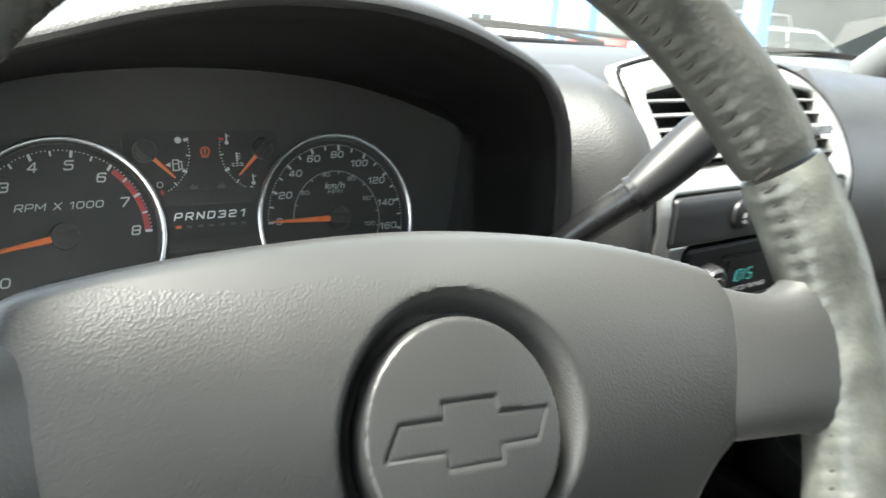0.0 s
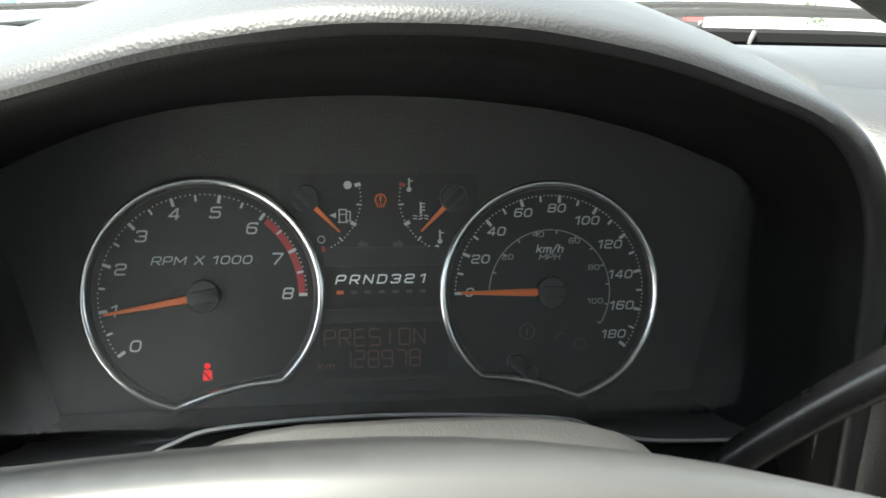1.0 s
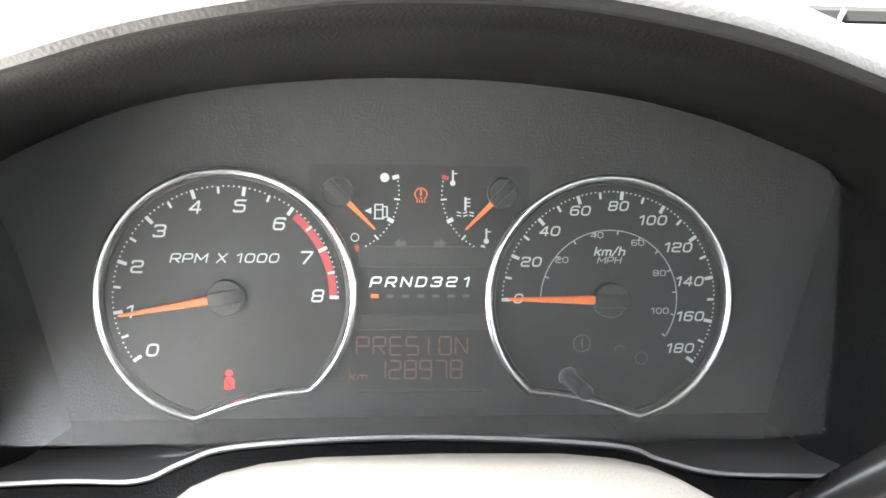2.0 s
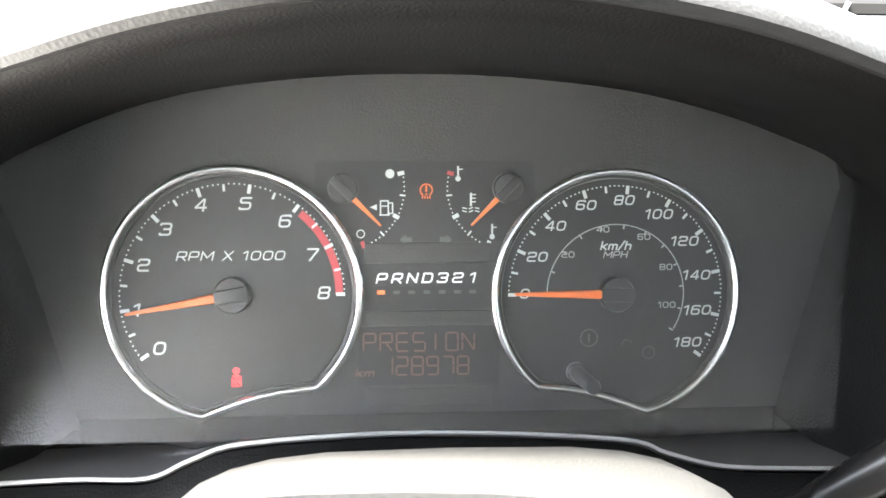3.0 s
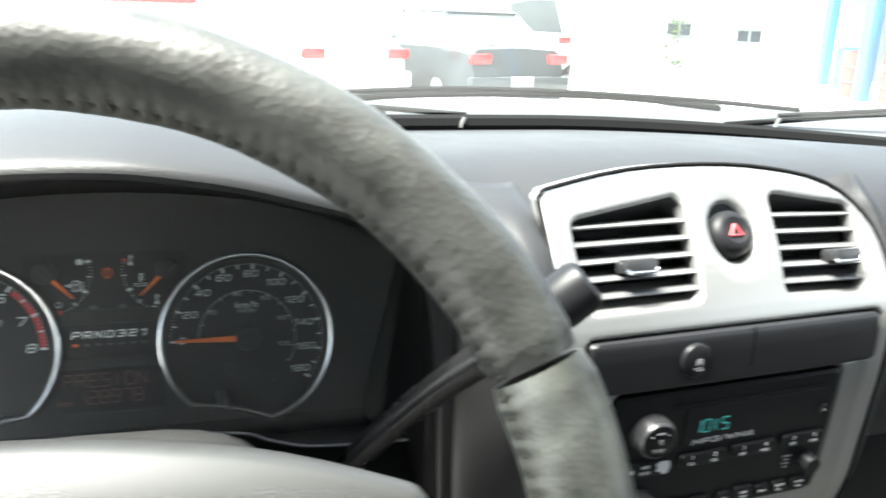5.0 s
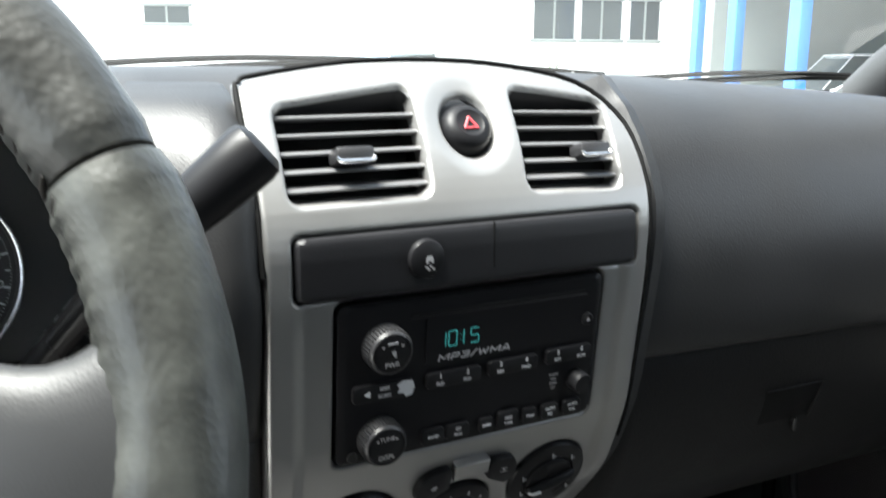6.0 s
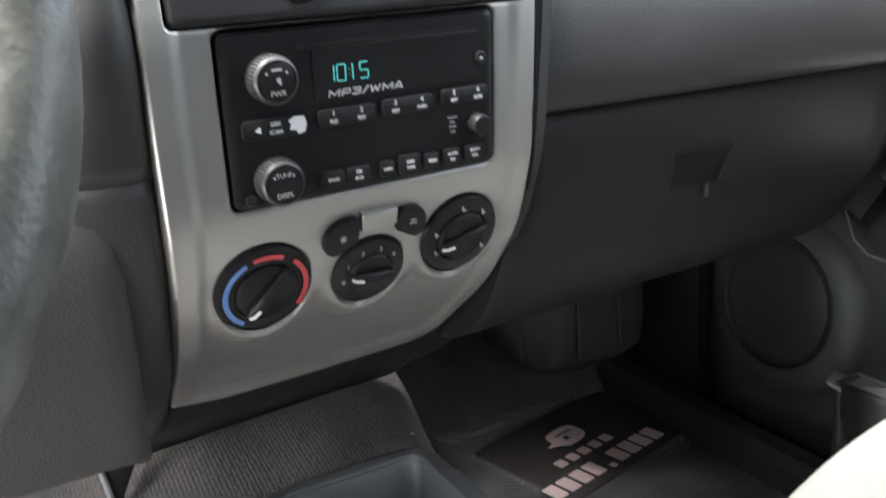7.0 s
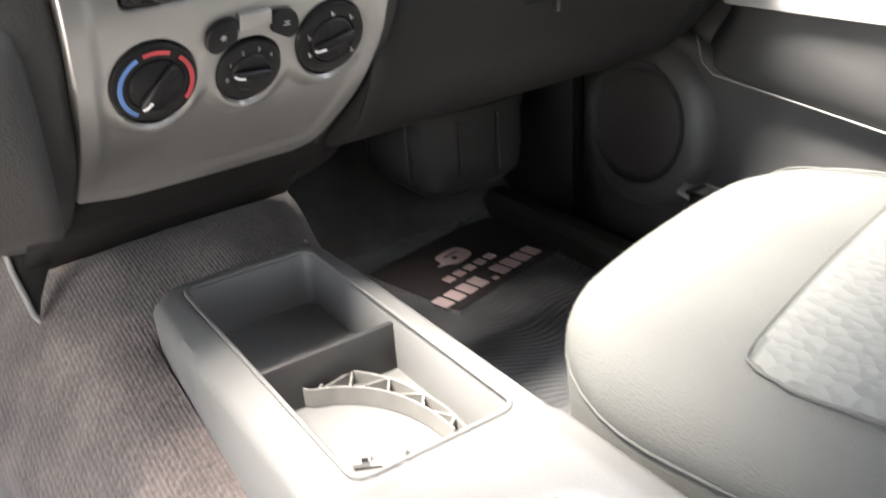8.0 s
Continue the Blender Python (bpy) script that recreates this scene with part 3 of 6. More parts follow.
hood_out = [hood_row(*r) for r in ((0, 0, 0, 0), (0.0005, -0.0010, 0.0006, -0.0016), (0.0016, -0.0014, 0.0018, -0.0024), (0.0030, -0.0008, 0.004, -0.0028), (0.0042, 0.0010, 0.0075, -0.002), (0.0058, 0.006, 0.0095, 0.0005), (0.0085, 0.018, 0.0102, 0.004), (0.012, 0.04, 0.0104, 0.012), (0.015, 0.07, 0.0104, 0.03), (0.016, 0.12, 0.0104, 0.06), (0.012, 0.18, 0.0104, 0.10), (0.0, 0.27, 0.008, 0.16), (-0.014, 0.36, 0.004, 0.24))]
skin(hood_out, 0.004, DASH, "instrument_hood", dash, "grained grey hood over the instruments")

# panel beside the hood, down to the knees
knee = smoothline([(0, -0.01, 0.793), (0, -0.06, 0.780), (0, -0.092, 0.752), (0, -0.103, 0.71), (0, -0.105, 0.66), (0, -0.102, 0.60), (0, -0.085, 0.54), (0, -0.045, 0.48), (0, 0.005, 0.435), (0, 0.06, 0.395), (0, 0.12, 0.36)], 6)
def swell(x, z):
    """How far the panel stands forward beside the bezel, in its upper half."""
    a, b = min(1, max(0, (x - 0.205) / 0.035)), min(1, max(0, (z - 0.60) / 0.09))
    return -0.014 * a * a * (3 - 2 * a) * b * b * (3 - 2 * b)


fold = sum(p.z > 0.615 for p in knee)
# One panel in two tones, its brightness put into the colour below the fold.
for stretch, material in ((knee[:fold + 1], DASH), (knee[fold:], DASH_LIT)):
    skin([[Vector((x, p.y + dy + swell(x, p.z), p.z)) for p in stretch] for x, dy in ((0.1915, 0.045), (0.1955, 0.010), (0.199, 0.001), (0.205, -0.004), (0.213, -0.007), (0.224, -0.009), (0.236, -0.010), (0.245, -0.009), (0.2505, -0.005), (0.2535, 0.003), (0.255, 0.014), (0.256, 0.04))], 0.008, material, "side_panel", dash)
low = smoothline([(0, 0.0, 0.600), (0, -0.085, 0.600), (0, -0.106, 0.594), (0, -0.112, 0.580), (0, -0.112, 0.55), (0, -0.104, 0.50), (0, -0.086, 0.452), (0, -0.078, 0.440), (0, -0.066, 0.436), (0, -0.02, 0.440), (0, 0.06, 0.455)], 5)
skin([[Vector((x, p.y + dy, p.z - dz)) for p in low] for x, dy, dz in [(x, 0, 0) for x in np.linspace(XL + 0.02, 0.212, 12)] + [(0.220, 0.0008, 0.0008), (0.2255, 0.003, 0.003), (0.2285, 0.008, 0.006), (0.2295, 0.03, 0.012)]], 0.006, DASH_LIT, "knee_panel", dash, "dark plastic knee panel beside the stack")

# glove box
GLOVE = smoothline([(0, -0.03, 0.608), (0, -0.058, 0.602), (0, -0.062, 0.57), (0, -0.052, 0.52), (0, -0.03, 0.47), (0, 0.01, 0.425), (0, 0.08, 0.395), (0, 0.25, 0.38)], 6)
skin([[Vector((x, p.y + (x - 0.383) * 0.05, p.z)) for p in GLOVE] for x in np.linspace(0.508, 0.955, 16)], 0.008, DASH_SHADED, "glovebox_door", dash, "dark plastic glovebox door under the dash")

part("glovebox_side", prism([(p.y, p.z) for p in GLOVE] + [(0.25, 0.60), (0.0, 0.612)], -0.003, 0.003, basis((0.5095, 0.006, 0), Vector((0, 1, 0)), Vector((0, 0, 1)), Vector((1, 0, 0)))), DASH_SHADED, dash)
skin([[Vector((x, p.y + (x - 0.383) * 0.05 + 0.5 * max(0, x - 0.965) + 0.004, p.z)) for p in GLOVE] for x in np.linspace(0.960, XR - 0.02, 8)], 0.008, DASH_SHADED, "end_panel", dash)
# ---- centre stack bezel ----
OUTLINE = smoothline([(-0.126, 0.42), (-0.1275, 0.60), (-0.127, 0.70), (-0.1285, 0.785), (-0.126, 0.797), (-0.115, 0.801), (-0.06, 0.8085), (0, 0.810), (0.05, 0.8065), (0.095, 0.797), (0.118, 0.778), (0.1255, 0.75), (0.1245, 0.68), (0.1235, 0.60), (0.121, 0.535), (0.117, 0.487), (0.112, 0.447), (0.103, 0.417), (0.085, 0.406), (0.06, 0.405), (-0.02, 0.406), (-0.118, 0.411)], 3)
def soft_poly(pts, r):
    inner = poly_sdf(pts)
    return lambda x, y: inner(x, y) - r


LEFT_VENT, RIGHT_VENT = [(-0.1035, 0.7435), (-0.0360, 0.7440), (-0.0345, 0.7870), (-0.1040, 0.7780)], [(0.0440, 0.7425), (0.0975, 0.7410), (0.1010, 0.7785), (0.0485, 0.7860)]
holes = [soft_poly(LEFT_VENT, 0.0075), soft_poly(RIGHT_VENT, 0.0075), rr_sdf(0.001, 0.632, 0.180, 0.100, 0.006), rr_sdf(0.001, 0.7025, 0.226, 0.036, 0.005), circle_sdf(0.0062, 0.7735, 0.017), circle_sdf(-0.0718, 0.5275, 0.0300), circle_sdf(0.0014, 0.5205, 0.0250), circle_sdf(0.0702, 0.5325, 0.0288)]
out_sdf = poly_sdf(OUTLINE[:-1])


def bezel_sdf(x, y):
    return max(out_sdf(x, y), *(-h(x, y) for h in holes))


def bezel_dish(x, y):
    inside = -out_sdf(x, y)
    fade = max(0.0, min(1.0, (inside - 0.002) / 0.012))
    k = max(0.0, min(1.0, (inside - 0.013) / 0.009)) * max(0.0, min(1.0, (0.690 - y) / 0.008))
    h = -0.0026 * k * k * (3 - 2 * k)
    h += -0.003 * max(0.0, 1 - max(holes[4](x, y), 0) / 0.012) ** 1.5 * fade
    for hole, at in zip(holes[5:], DIALS):
        w = max(0.0, 1 - max(hole(x, y), 0) / 0.015)
        if w:
            p = stack(x, y)
            n = at.col[2].to_3d()
            up = (stack(x, y, 0.01) - p).normalized()
            lift = (at.translation - p).dot(n) / max(0.3, up.dot(n)) - 0.001
            w = w * w * (3 - 2 * w) * fade
            h = h * (1 - w) + lift * w
    return h


def dial_at(x, z):
    """The frame of a heater control: more upright than the face behind it."""
    up = (stack(x, z + 0.05) - stack(x, z - 0.012)).normalized()
    n = SX.cross(up).normalized()
    return basis(stack(x, z, -0.002), SX, up, n)


DIALS = [dial_at(-0.0718, 0.5275), dial_at(0.0014, 0.5205), dial_at(0.0702, 0.5325)]


centre = thing("centre_stack", "satin silver centre console bezel with vents, radio and heater controls", "centre console")
part("bezel", panel(stack, -0.132, 0.132, 0.40, 0.812, 0.0011, bezel_sdf, 0.003, 0.012, bezel_dish), SILVER, centre, "satin silver bezel")
# dark surround behind and beside the bezel
SUR = []
for z in np.linspace(0.33, 0.805, 24):
    row = []
    w = float(np.interp(z, [0.33, 0.41, 0.5, 0.6, 0.7, 0.78, 0.81], [0.122, 0.126, 0.135, 0.142, 0.147, 0.147, 0.135]))
    for x, h in ((-0.120, -0.03), (0, -0.03), (w - 0.026, -0.016), (w - 0.012, -0.007), (w - 0.003, -0.010), (w, -0.02), (w + 0.004, -0.06), (w + 0.008, -0.16)):
        row.append(stack(x, z, h))
    SUR.append(row)
skin(SUR, 0.004, DASH, "surround", centre, "dark grey plastic surround")


top_edge = [stack(p.x * 1.008, p.y + 0.0012, -0.0015) for p in OUTLINE[6:42]]
part("bezel_gap", tube(top_edge, 0.0016, 6), SEAL, centre, "dark gap round the bezel")
# ---- steering wheel ----
wheel = thing("steering_wheel", "worn dark leather steering wheel with a grey airbag cover", "steering wheel")
RIM, TUBE = 0.197, 0.0195


def rim_point(a, q, r):
    """A point on the rim's tube: a round the wheel, q round the tube from outside over the front, in degrees."""
    c = RIM + r * math.cos(radians(q))
    return MW @ Vector((c * math.cos(radians(a)), c * math.sin(radians(a)), 0.004 + r * 1.05 * math.sin(radians(q))))


LACES = 150


def rim_arc(a0, a1, swell):
    """A stretch of the rim, pinched along its inner seam between the laces."""
    n = max(8, round((a1 - a0) / 0.48))
    rows = []
    for k in range(n + 1):
        a = a0 + (a1 - a0) * k / n
        r = TUBE + swell - 0.0016 * max(0, 1 - min(k, n - k) / 5)
        pinch = 0.5 + 0.5 * math.cos(radians(a * LACES))
        row = []
        for j in range(40):
            q = 9.0 * j
            seam = math.exp(-(((q - 170) / 17) ** 2))
            fold = math.exp(-(((q - 170) / 4.0) ** 2))
            row.append(rim_point(a, q, r * (1 + 0.012 * math.sin(a * 0.31 + q / 15) + 0.010 * noise.noise(Vector((a * 0.35, q * 0.06, 1.0)))) - 0.0012 * seam * pinch * (0.8 + 0.4 * noise.noise(Vector((a * 0.6, 0, 4)))) - 0.0012 * fold + 0.0006 * seam))
        rows.append(row)
    return loft(rows)


part("rim", rim_arc(26.2, 153.4, 0.0), LEATHER, wheel, "dark leather rim worn pale and shiny on top")
for a0, a1 in ((-68, 25.4), (154.2, 248)):
    part("grip", rim_arc(a0, a1, 0.0008), LEATHER_WORN, wheel, "cracked pebbled leather grip")
part("rim", rim_arc(248.5, 291.5, -0.001), LEATHER, wheel)
bm = bmesh.new()
for k in range(LACES):
    a = k * 360 / LACES
    p0, p1, p2 = rim_point(a + 0.5, 155, TUBE - 0.0006), rim_point(a, 170, TUBE - 0.0012), rim_point(a - 0.5, 186, TUBE - 0.0006)
    tube([p0, p0.lerp(p1, 0.5), p1, p1.lerp(p2, 0.5), p2], [0.0005, 0.0010, 0.0011, 0.0010, 0.0005], 6, bm=bm)
tagged(part("stitching", bm, STITCH, wheel, "dark thread lacing along the inner rim"), kind="stuff")

PAD = smoothline([(-0.149, 0.015), (-0.147, 0.038), (-0.132, 0.0470), (-0.07, 0.0570), (0, 0.0620), (0.07, 0.0570), (0.124, 0.0448), (0.1365, 0.038), (0.1425, 0.022), (0.1440, 0.004), (0.1425, -0.014), (0.137, -0.032), (0.122, -0.046), (0.106, -0.075), (0.09, -0.105), (0.05, -0.122), (0, -0.126), (-0.05, -0.122), (-0.09, -0.105), (-0.104, -0.075), (-0.116, -0.042), (-0.143, -0.02), (-0.149, 0.015)], 4)
pad_sdf = poly_sdf(PAD[:-1])


def pad_dome(x, y):
    return 0.002 - 0.060 * max(0, (0.012 - y) / 0.13) ** 2 - 0.0235 * min(1.3, max(0, (y - 0.013) / 0.055)) ** 2 - (0.012 if x < 0 else 0.004) * (abs(x) / 0.14) ** 2.5


def pad_top(x, y, h=0.0):
    r = math.hypot(x + 0.004, y + 0.0125)
    k = max(0.0, min(1.0, (0.0512 - r) / 0.0095))
    ring = -0.0135 * k * k * (3 - 2 * k)
    return MW @ Vector((x, y, pad_dome(x, y) + ring + h))


cover = part("airbag_cover", panel(pad_top, -0.152, 0.147, -0.13, 0.073, 0.0014, pad_sdf, 0.006, 0.035), HUB, wheel, "grained grey airbag cover with a smooth rolled top")
cover.data.materials.append(HUB_ROLL)
for face in cover.data.polygons:
    at = MW.inverted() @ face.center
    if at.y > 0.043 + 0.006 * noise.noise(at * 40):
        face.material_index = 1
BOW = [(-0.0335, -0.0052), (-0.0275, 0.0058), (-0.0112, 0.0058), (-0.0112, 0.0112), (0.0112, 0.0112), (0.0112, 0.0058), (0.0335, 0.0052), (0.0275, -0.0058), (0.0112, -0.0058), (0.0112, -0.0112), (-0.0112, -0.0112), (-0.0112, -0.0058)]
bow_sdf = poly_sdf(BOW)


def badge_dish(x, y):
    return -0.0006 * max(0.0, min(1.0, (0.0004 - bow_sdf(x, y)) / 0.0008)) - 0.0007 * max(0.0, 1 - abs(bow_sdf(x, y)) / 0.0009)


def badge_top(x, y, h=0.0):
    return MW @ Vector((x - 0.004, y - 0.0125, pad_dome(0, 0) - 0.0015 - 0.0025 * (math.hypot(x, y) / 0.039) ** 2 + h))


part("badge", panel(badge_top, -0.0412, 0.0412, -0.0412, 0.0412, 0.0009, circle_sdf(0, 0, 0.0401), 0.0022, 0.014, badge_dish), HUB_SMOOTH, wheel, "smooth grey round badge with a sunk cross outline")
for s in (1, -1):
    rows = []
    for k in range(11):
        t = k / 10
        x = s * (0.126 + t * 0.07)
        top = 0.040 - 0.012 * math.sin(math.pi * t) + 0.022 * max(0, t - 0.55)
        bot = -0.034 - 0.002 * t - 0.02 * max(0, t - 0.6)
        c, hw = (top + bot) / 2, (top - bot) / 2
        z = -0.021 + 0.025 * t**0.7 - (0.012 * (1 - t) if s < 0 else 0)
        rows.append([MW @ Vector((x, c + hw * np.sign(math.cos(q)) * abs(math.cos(q)) ** 0.7, z + (0.013 + 0.003 * t) * np.sign(math.sin(q)) * abs(math.sin(q)) ** 0.8)) for q in (2 * math.pi * j / 24 for j in range(24))])
    part("spoke", loft(rows), HUB_SMOOTH, wheel, "smooth grey spoke cover")
part("lower_spoke", loft([[MW @ Vector((w * math.cos(q), -0.11 - 0.085 * t, -0.015 + 0.015 * t + 0.01 * math.sin(q))) for q in (2 * math.pi * j / 16 for j in range(16))] for t, w in ((0, 0.05), (0.5, 0.04), (1, 0.045))]), HUB_SMOOTH, wheel)

# steering column cover and shift lever
column = thing("steering_column", "dark grey plastic steering column cover with a shift lever", "steering column")
rows = []
for y, top, w, hh in ((-0.03, 0.615, 0.090, 0.04), (-0.07, 0.646, 0.090, 0.045), (-0.10, 0.670, 0.090, 0.05), (-0.135, 0.696, 0.090, 0.055), (-0.165, 0.7115, 0.088, 0.06), (-0.19, 0.715, 0.084, 0.06), (-0.208, 0.709, 0.078, 0.05), (-0.216, 0.697, 0.068, 0.036)):
    rows.append([Vector((w * np.sign(math.cos(q)) * abs(math.cos(q)) ** 0.55, y, top - hh + hh * np.sign(math.sin(q)) * abs(math.sin(q)) ** 0.6)) for q in (2 * math.pi * j / 32 for j in range(32))])
part("column_cover", loft(rows), HUB, column)
LEVER = smoothline([(0.062, -0.098, 0.564), (0.09, -0.0955, 0.5935), (0.13, -0.1017, 0.6396), (0.16, -0.1160, 0.6775), (0.185, -0.1340, 0.7095), (0.206, -0.1520, 0.7335)], 6)
part("lever", tube(LEVER, [0.0070 + 0.0034 * (k / (len(LEVER) - 1)) ** 2 for k in range(len(LEVER))], 16), LEVERM, column, "gloss black shift lever")
part("collar", tube([(0.2045, -0.1507, 0.7318), (0.2075, -0.1530, 0.7350)], 0.0122, 20), LEVERM, column)
KNOB = [(0.205, -0.151, 0.7325), (0.209, -0.1522, 0.7360), (0.220, -0.1545, 0.7455), (0.236, -0.1570, 0.7590), (0.2455, -0.1585, 0.7672), (0.2490, -0.1590, 0.7702), (0.2508, -0.1593, 0.7718)]
part("lever_knob", tube(KNOB, [0.0108, 0.0116, 0.0132, 0.0146, 0.0148, 0.0138, 0.0105], 24), KNOBM, column, "black plastic shift knob")

# ---- instrument cluster ----
cluster = thing("instrument_cluster", "black instrument cluster with chrome-ringed dials and lit warning lamps", "instrument cluster")
part("mask", prism([(x * 1.07, y * 1.08) for x, y in FACE_EDGE], -0.02, 0.0, MC), FACE, cluster, "matt dark grey mask round the dials")


def on(u, v, h=0.0, turn=0.0, base=MC):
    return base @ pose(u, v, h, 0, 0, turn)


def bar(bm, u, v, w, h, turn=0.0, z=0.0, base=MC, thick=0.0003):
    """A printed bar: w along its turn, h across."""
    return prism([(-w / 2, -h / 2), (w / 2, -h / 2), (w / 2, h / 2), (-w / 2, h / 2)], 0, thick, on(u, v, z, turn, base), bm=bm)


def polar(c, r, a):
    return c[0] + r * math.cos(radians(a)), c[1] + r * math.sin(radians(a))


def arc_band(c, r0, r1, a0, a1, z, n=24, bm=None, thick=0.0003, base=MC):
    rows = []
    for k in range(n + 1):
        a = a0 + (a1 - a0) * k / n
        rows.append([base @ Vector((*polar(c, r, a), h)) for r, h in ((r0, z), (r1, z), (r1, z + thick), (r0, z + thick))])
    return loft(rows, bm=bm)


def dial_outline(c, s, r):
    """A dial's outline: a circle cut off below by a shallow arch; s mirrors it."""
    a0, a1 = -48.7, 255.6
    arc = [(c[0] + s * r * math.cos(radians(a0 + (a1 - a0) * k / 60)), c[1] + r * math.sin(radians(a0 + (a1 - a0) * k / 60))) for k in range(61)]
    e, b = Vector(arc[-1]), Vector(arc[0])
    foot = [e.lerp(b, k / 12) + Vector((0, 0.0024 * math.sin(math.pi * k / 12))) for k in range(1, 12)]
    return arc + [tuple(p) for p in foot]


DH = 0.0012
tc, sc = (-0.0845, -0.0063), (0.0855, -0.0076)
REV_PLACES = [(-0.1163, -0.0294), (-0.1256, -0.0125), (-0.1224, 0.0070), (-0.1127, 0.0225), (-0.0975, 0.0329), (-0.0785, 0.0335), (-0.0616, 0.0258), (-0.0500, 0.0111), (-0.0450, -0.0058)]
SPEED_PLACES = [(0.0442, -0.0071), (0.0498, 0.0094), (0.0580, 0.0232), (0.0717, 0.0324), (0.0891, 0.0346), (0.1050, 0.0283), (0.1170, 0.0161), (0.1227, 0.0007), (0.1233, -0.0153), (0.1190, -0.0299)]
MPH_PLACES = [(0.0636, 0.0103), (0.0794, 0.0215), (0.0982, 0.0181), (0.1085, 0.0044), (0.1091, -0.0128)]
for c, s, nm in ((tc, 1, "rev_counter"), (sc, -1, "speedometer")):
    dial = part(nm, prism(dial_outline(c, s, 0.0543)[:: s], 0, DH, MC), DIAL, cluster, "black dial with white scale, orange needle and chrome ring")
    ring = [Vector((x, y, 0.0035)) for x, y in dial_outline(c, s, 0.0551)]
    part("chrome_ring", tube(ring, 0.0020, 10, True, MC), CHROME, dial, "polished chrome ring")
    part("ring_step", tube([Vector((p.x + (c[0] - p.x) * 0.04, p.y + (c[1] - p.y) * 0.04, 0.0016)) for p in ring], 0.0011, 6, True, MC), HUBCAP, dial, "thin black inner ring")
    dots, nums = bmesh.new(), bmesh.new()
    if nm == "rev_counter":
        ang = lambda v: 215.0 - 26.9 * v
        part("red_band", arc_band(c, 0.0445, 0.0478, ang(6.12), ang(8), DH), RED_PRINT, dial, "red warning band")
        for k in range(17):
            a, major = ang(k / 2), k % 2 == 0
            part("scale_tick", bar(bmesh.new(), *polar(c, 0.0467, a), 0.0040 if major else 0.0030, 0.0015 if major else 0.0010, a, DH + 0.0004), WHITE, dial)
        for k in range(81):
            if k % 5:
                bar(dots, *polar(c, 0.0484, ang(k / 10)), 0.0006, 0.0006, ang(k / 10), DH + 0.0004)
        for k, (u, v) in enumerate(REV_PLACES):
            part("numeral", lettering(str(k), 0.0057, on(u, v, DH + 0.0004), 0.92, 0.145), WHITE, dial)
        lettering("RPM X 1000", 0.0041, on(-0.0850, 0.0108, DH + 0.0004), 1.05, 0.14, 0.25, 0.22, bm=nums)
        na = 189.8
    else:
        ang = lambda v: 180 - 1.2 * v
        for k in range(19):
            a, major = ang(k * 10), k % 2 == 0
            part("scale_tick", bar(bmesh.new(), *polar(c, 0.0470, a), 0.0038 if major else 0.0030, 0.0015 if major else 0.0010, a, DH + 0.0004), WHITE, dial)
        for k in range(91):
            if k % 5:
                bar(dots, *polar(c, 0.0486, ang(k * 2)), 0.0006, 0.0006, ang(k * 2), DH + 0.0004)
        for k, (u, v) in enumerate(SPEED_PLACES):
            part("numeral", lettering(str(k * 20), 0.0045, on(u, v, DH + 0.0004), 0.92, 0.15, 0.22, 0.2), WHITE, dial)
        lettering("km/h", 0.0040, on(0.0856, 0.0142, DH + 0.0004), 0.88, 0.16, 0.25, 0.16, bm=nums)
        mph = bmesh.new()
        arc_band(c, 0.0311, 0.0315, ang(0), ang(176), DH + 0.0002, 48, mph)
        for k in range(12):
            bar(mph, *polar(c, 0.0304, ang(k * 16.09)), 0.0020, 0.0006, ang(k * 16.09), DH + 0.0002)
        for k, (u, v) in enumerate(MPH_PLACES):
            lettering(str(20 * k + 20), 0.0028, on(u, v, DH + 0.0003), 0.95, 0.14, 0.0, 0.2, bm=mph)
        lettering("MPH", 0.0030, on(0.0854, 0.0102, DH + 0.0003), 1.0, 0.14, 0.25, 0.18, bm=mph)
        part("mph_scale", mph, GREY_PRINT, dial, "fine grey inner mph scale")
        na = 179.4
    tagged(part("scale_print", dots, WHITE, dial), kind="stuff")
    part("unit_print", nums, WHITE, dial, "white slanted lettering")
    part("needle", loft([[on(*c, DH + 0.003, na) @ Vector((x, y * w, h * g)) for y, h in ((-1, 0), (-0.7, 1), (0.7, 1), (1, 0))] for x, w, g in ((0.0070, 0.0021, 0.0018), (0.0300, 0.0013, 0.0015), (0.0450, 0.0007, 0.0010), (0.0463, 0.0004, 0.0008))]), ORANGE, dial, "orange pointer needle")
    at = on(*c, DH, na)
    hub = lathe([(0.0001, 0), (0.0080, 0), (0.0080, 0.0036), (0.0074, 0.0046), (0.0001, 0.0047)], at, 36)
    box((0.0, 0, 0.0052), (0.0148, 0.0062, 0.0022), 0.0006, at, bm=hub)
    part("needle_hub", hub, HUBCAP, dial, "black needle hub with a raised bar")

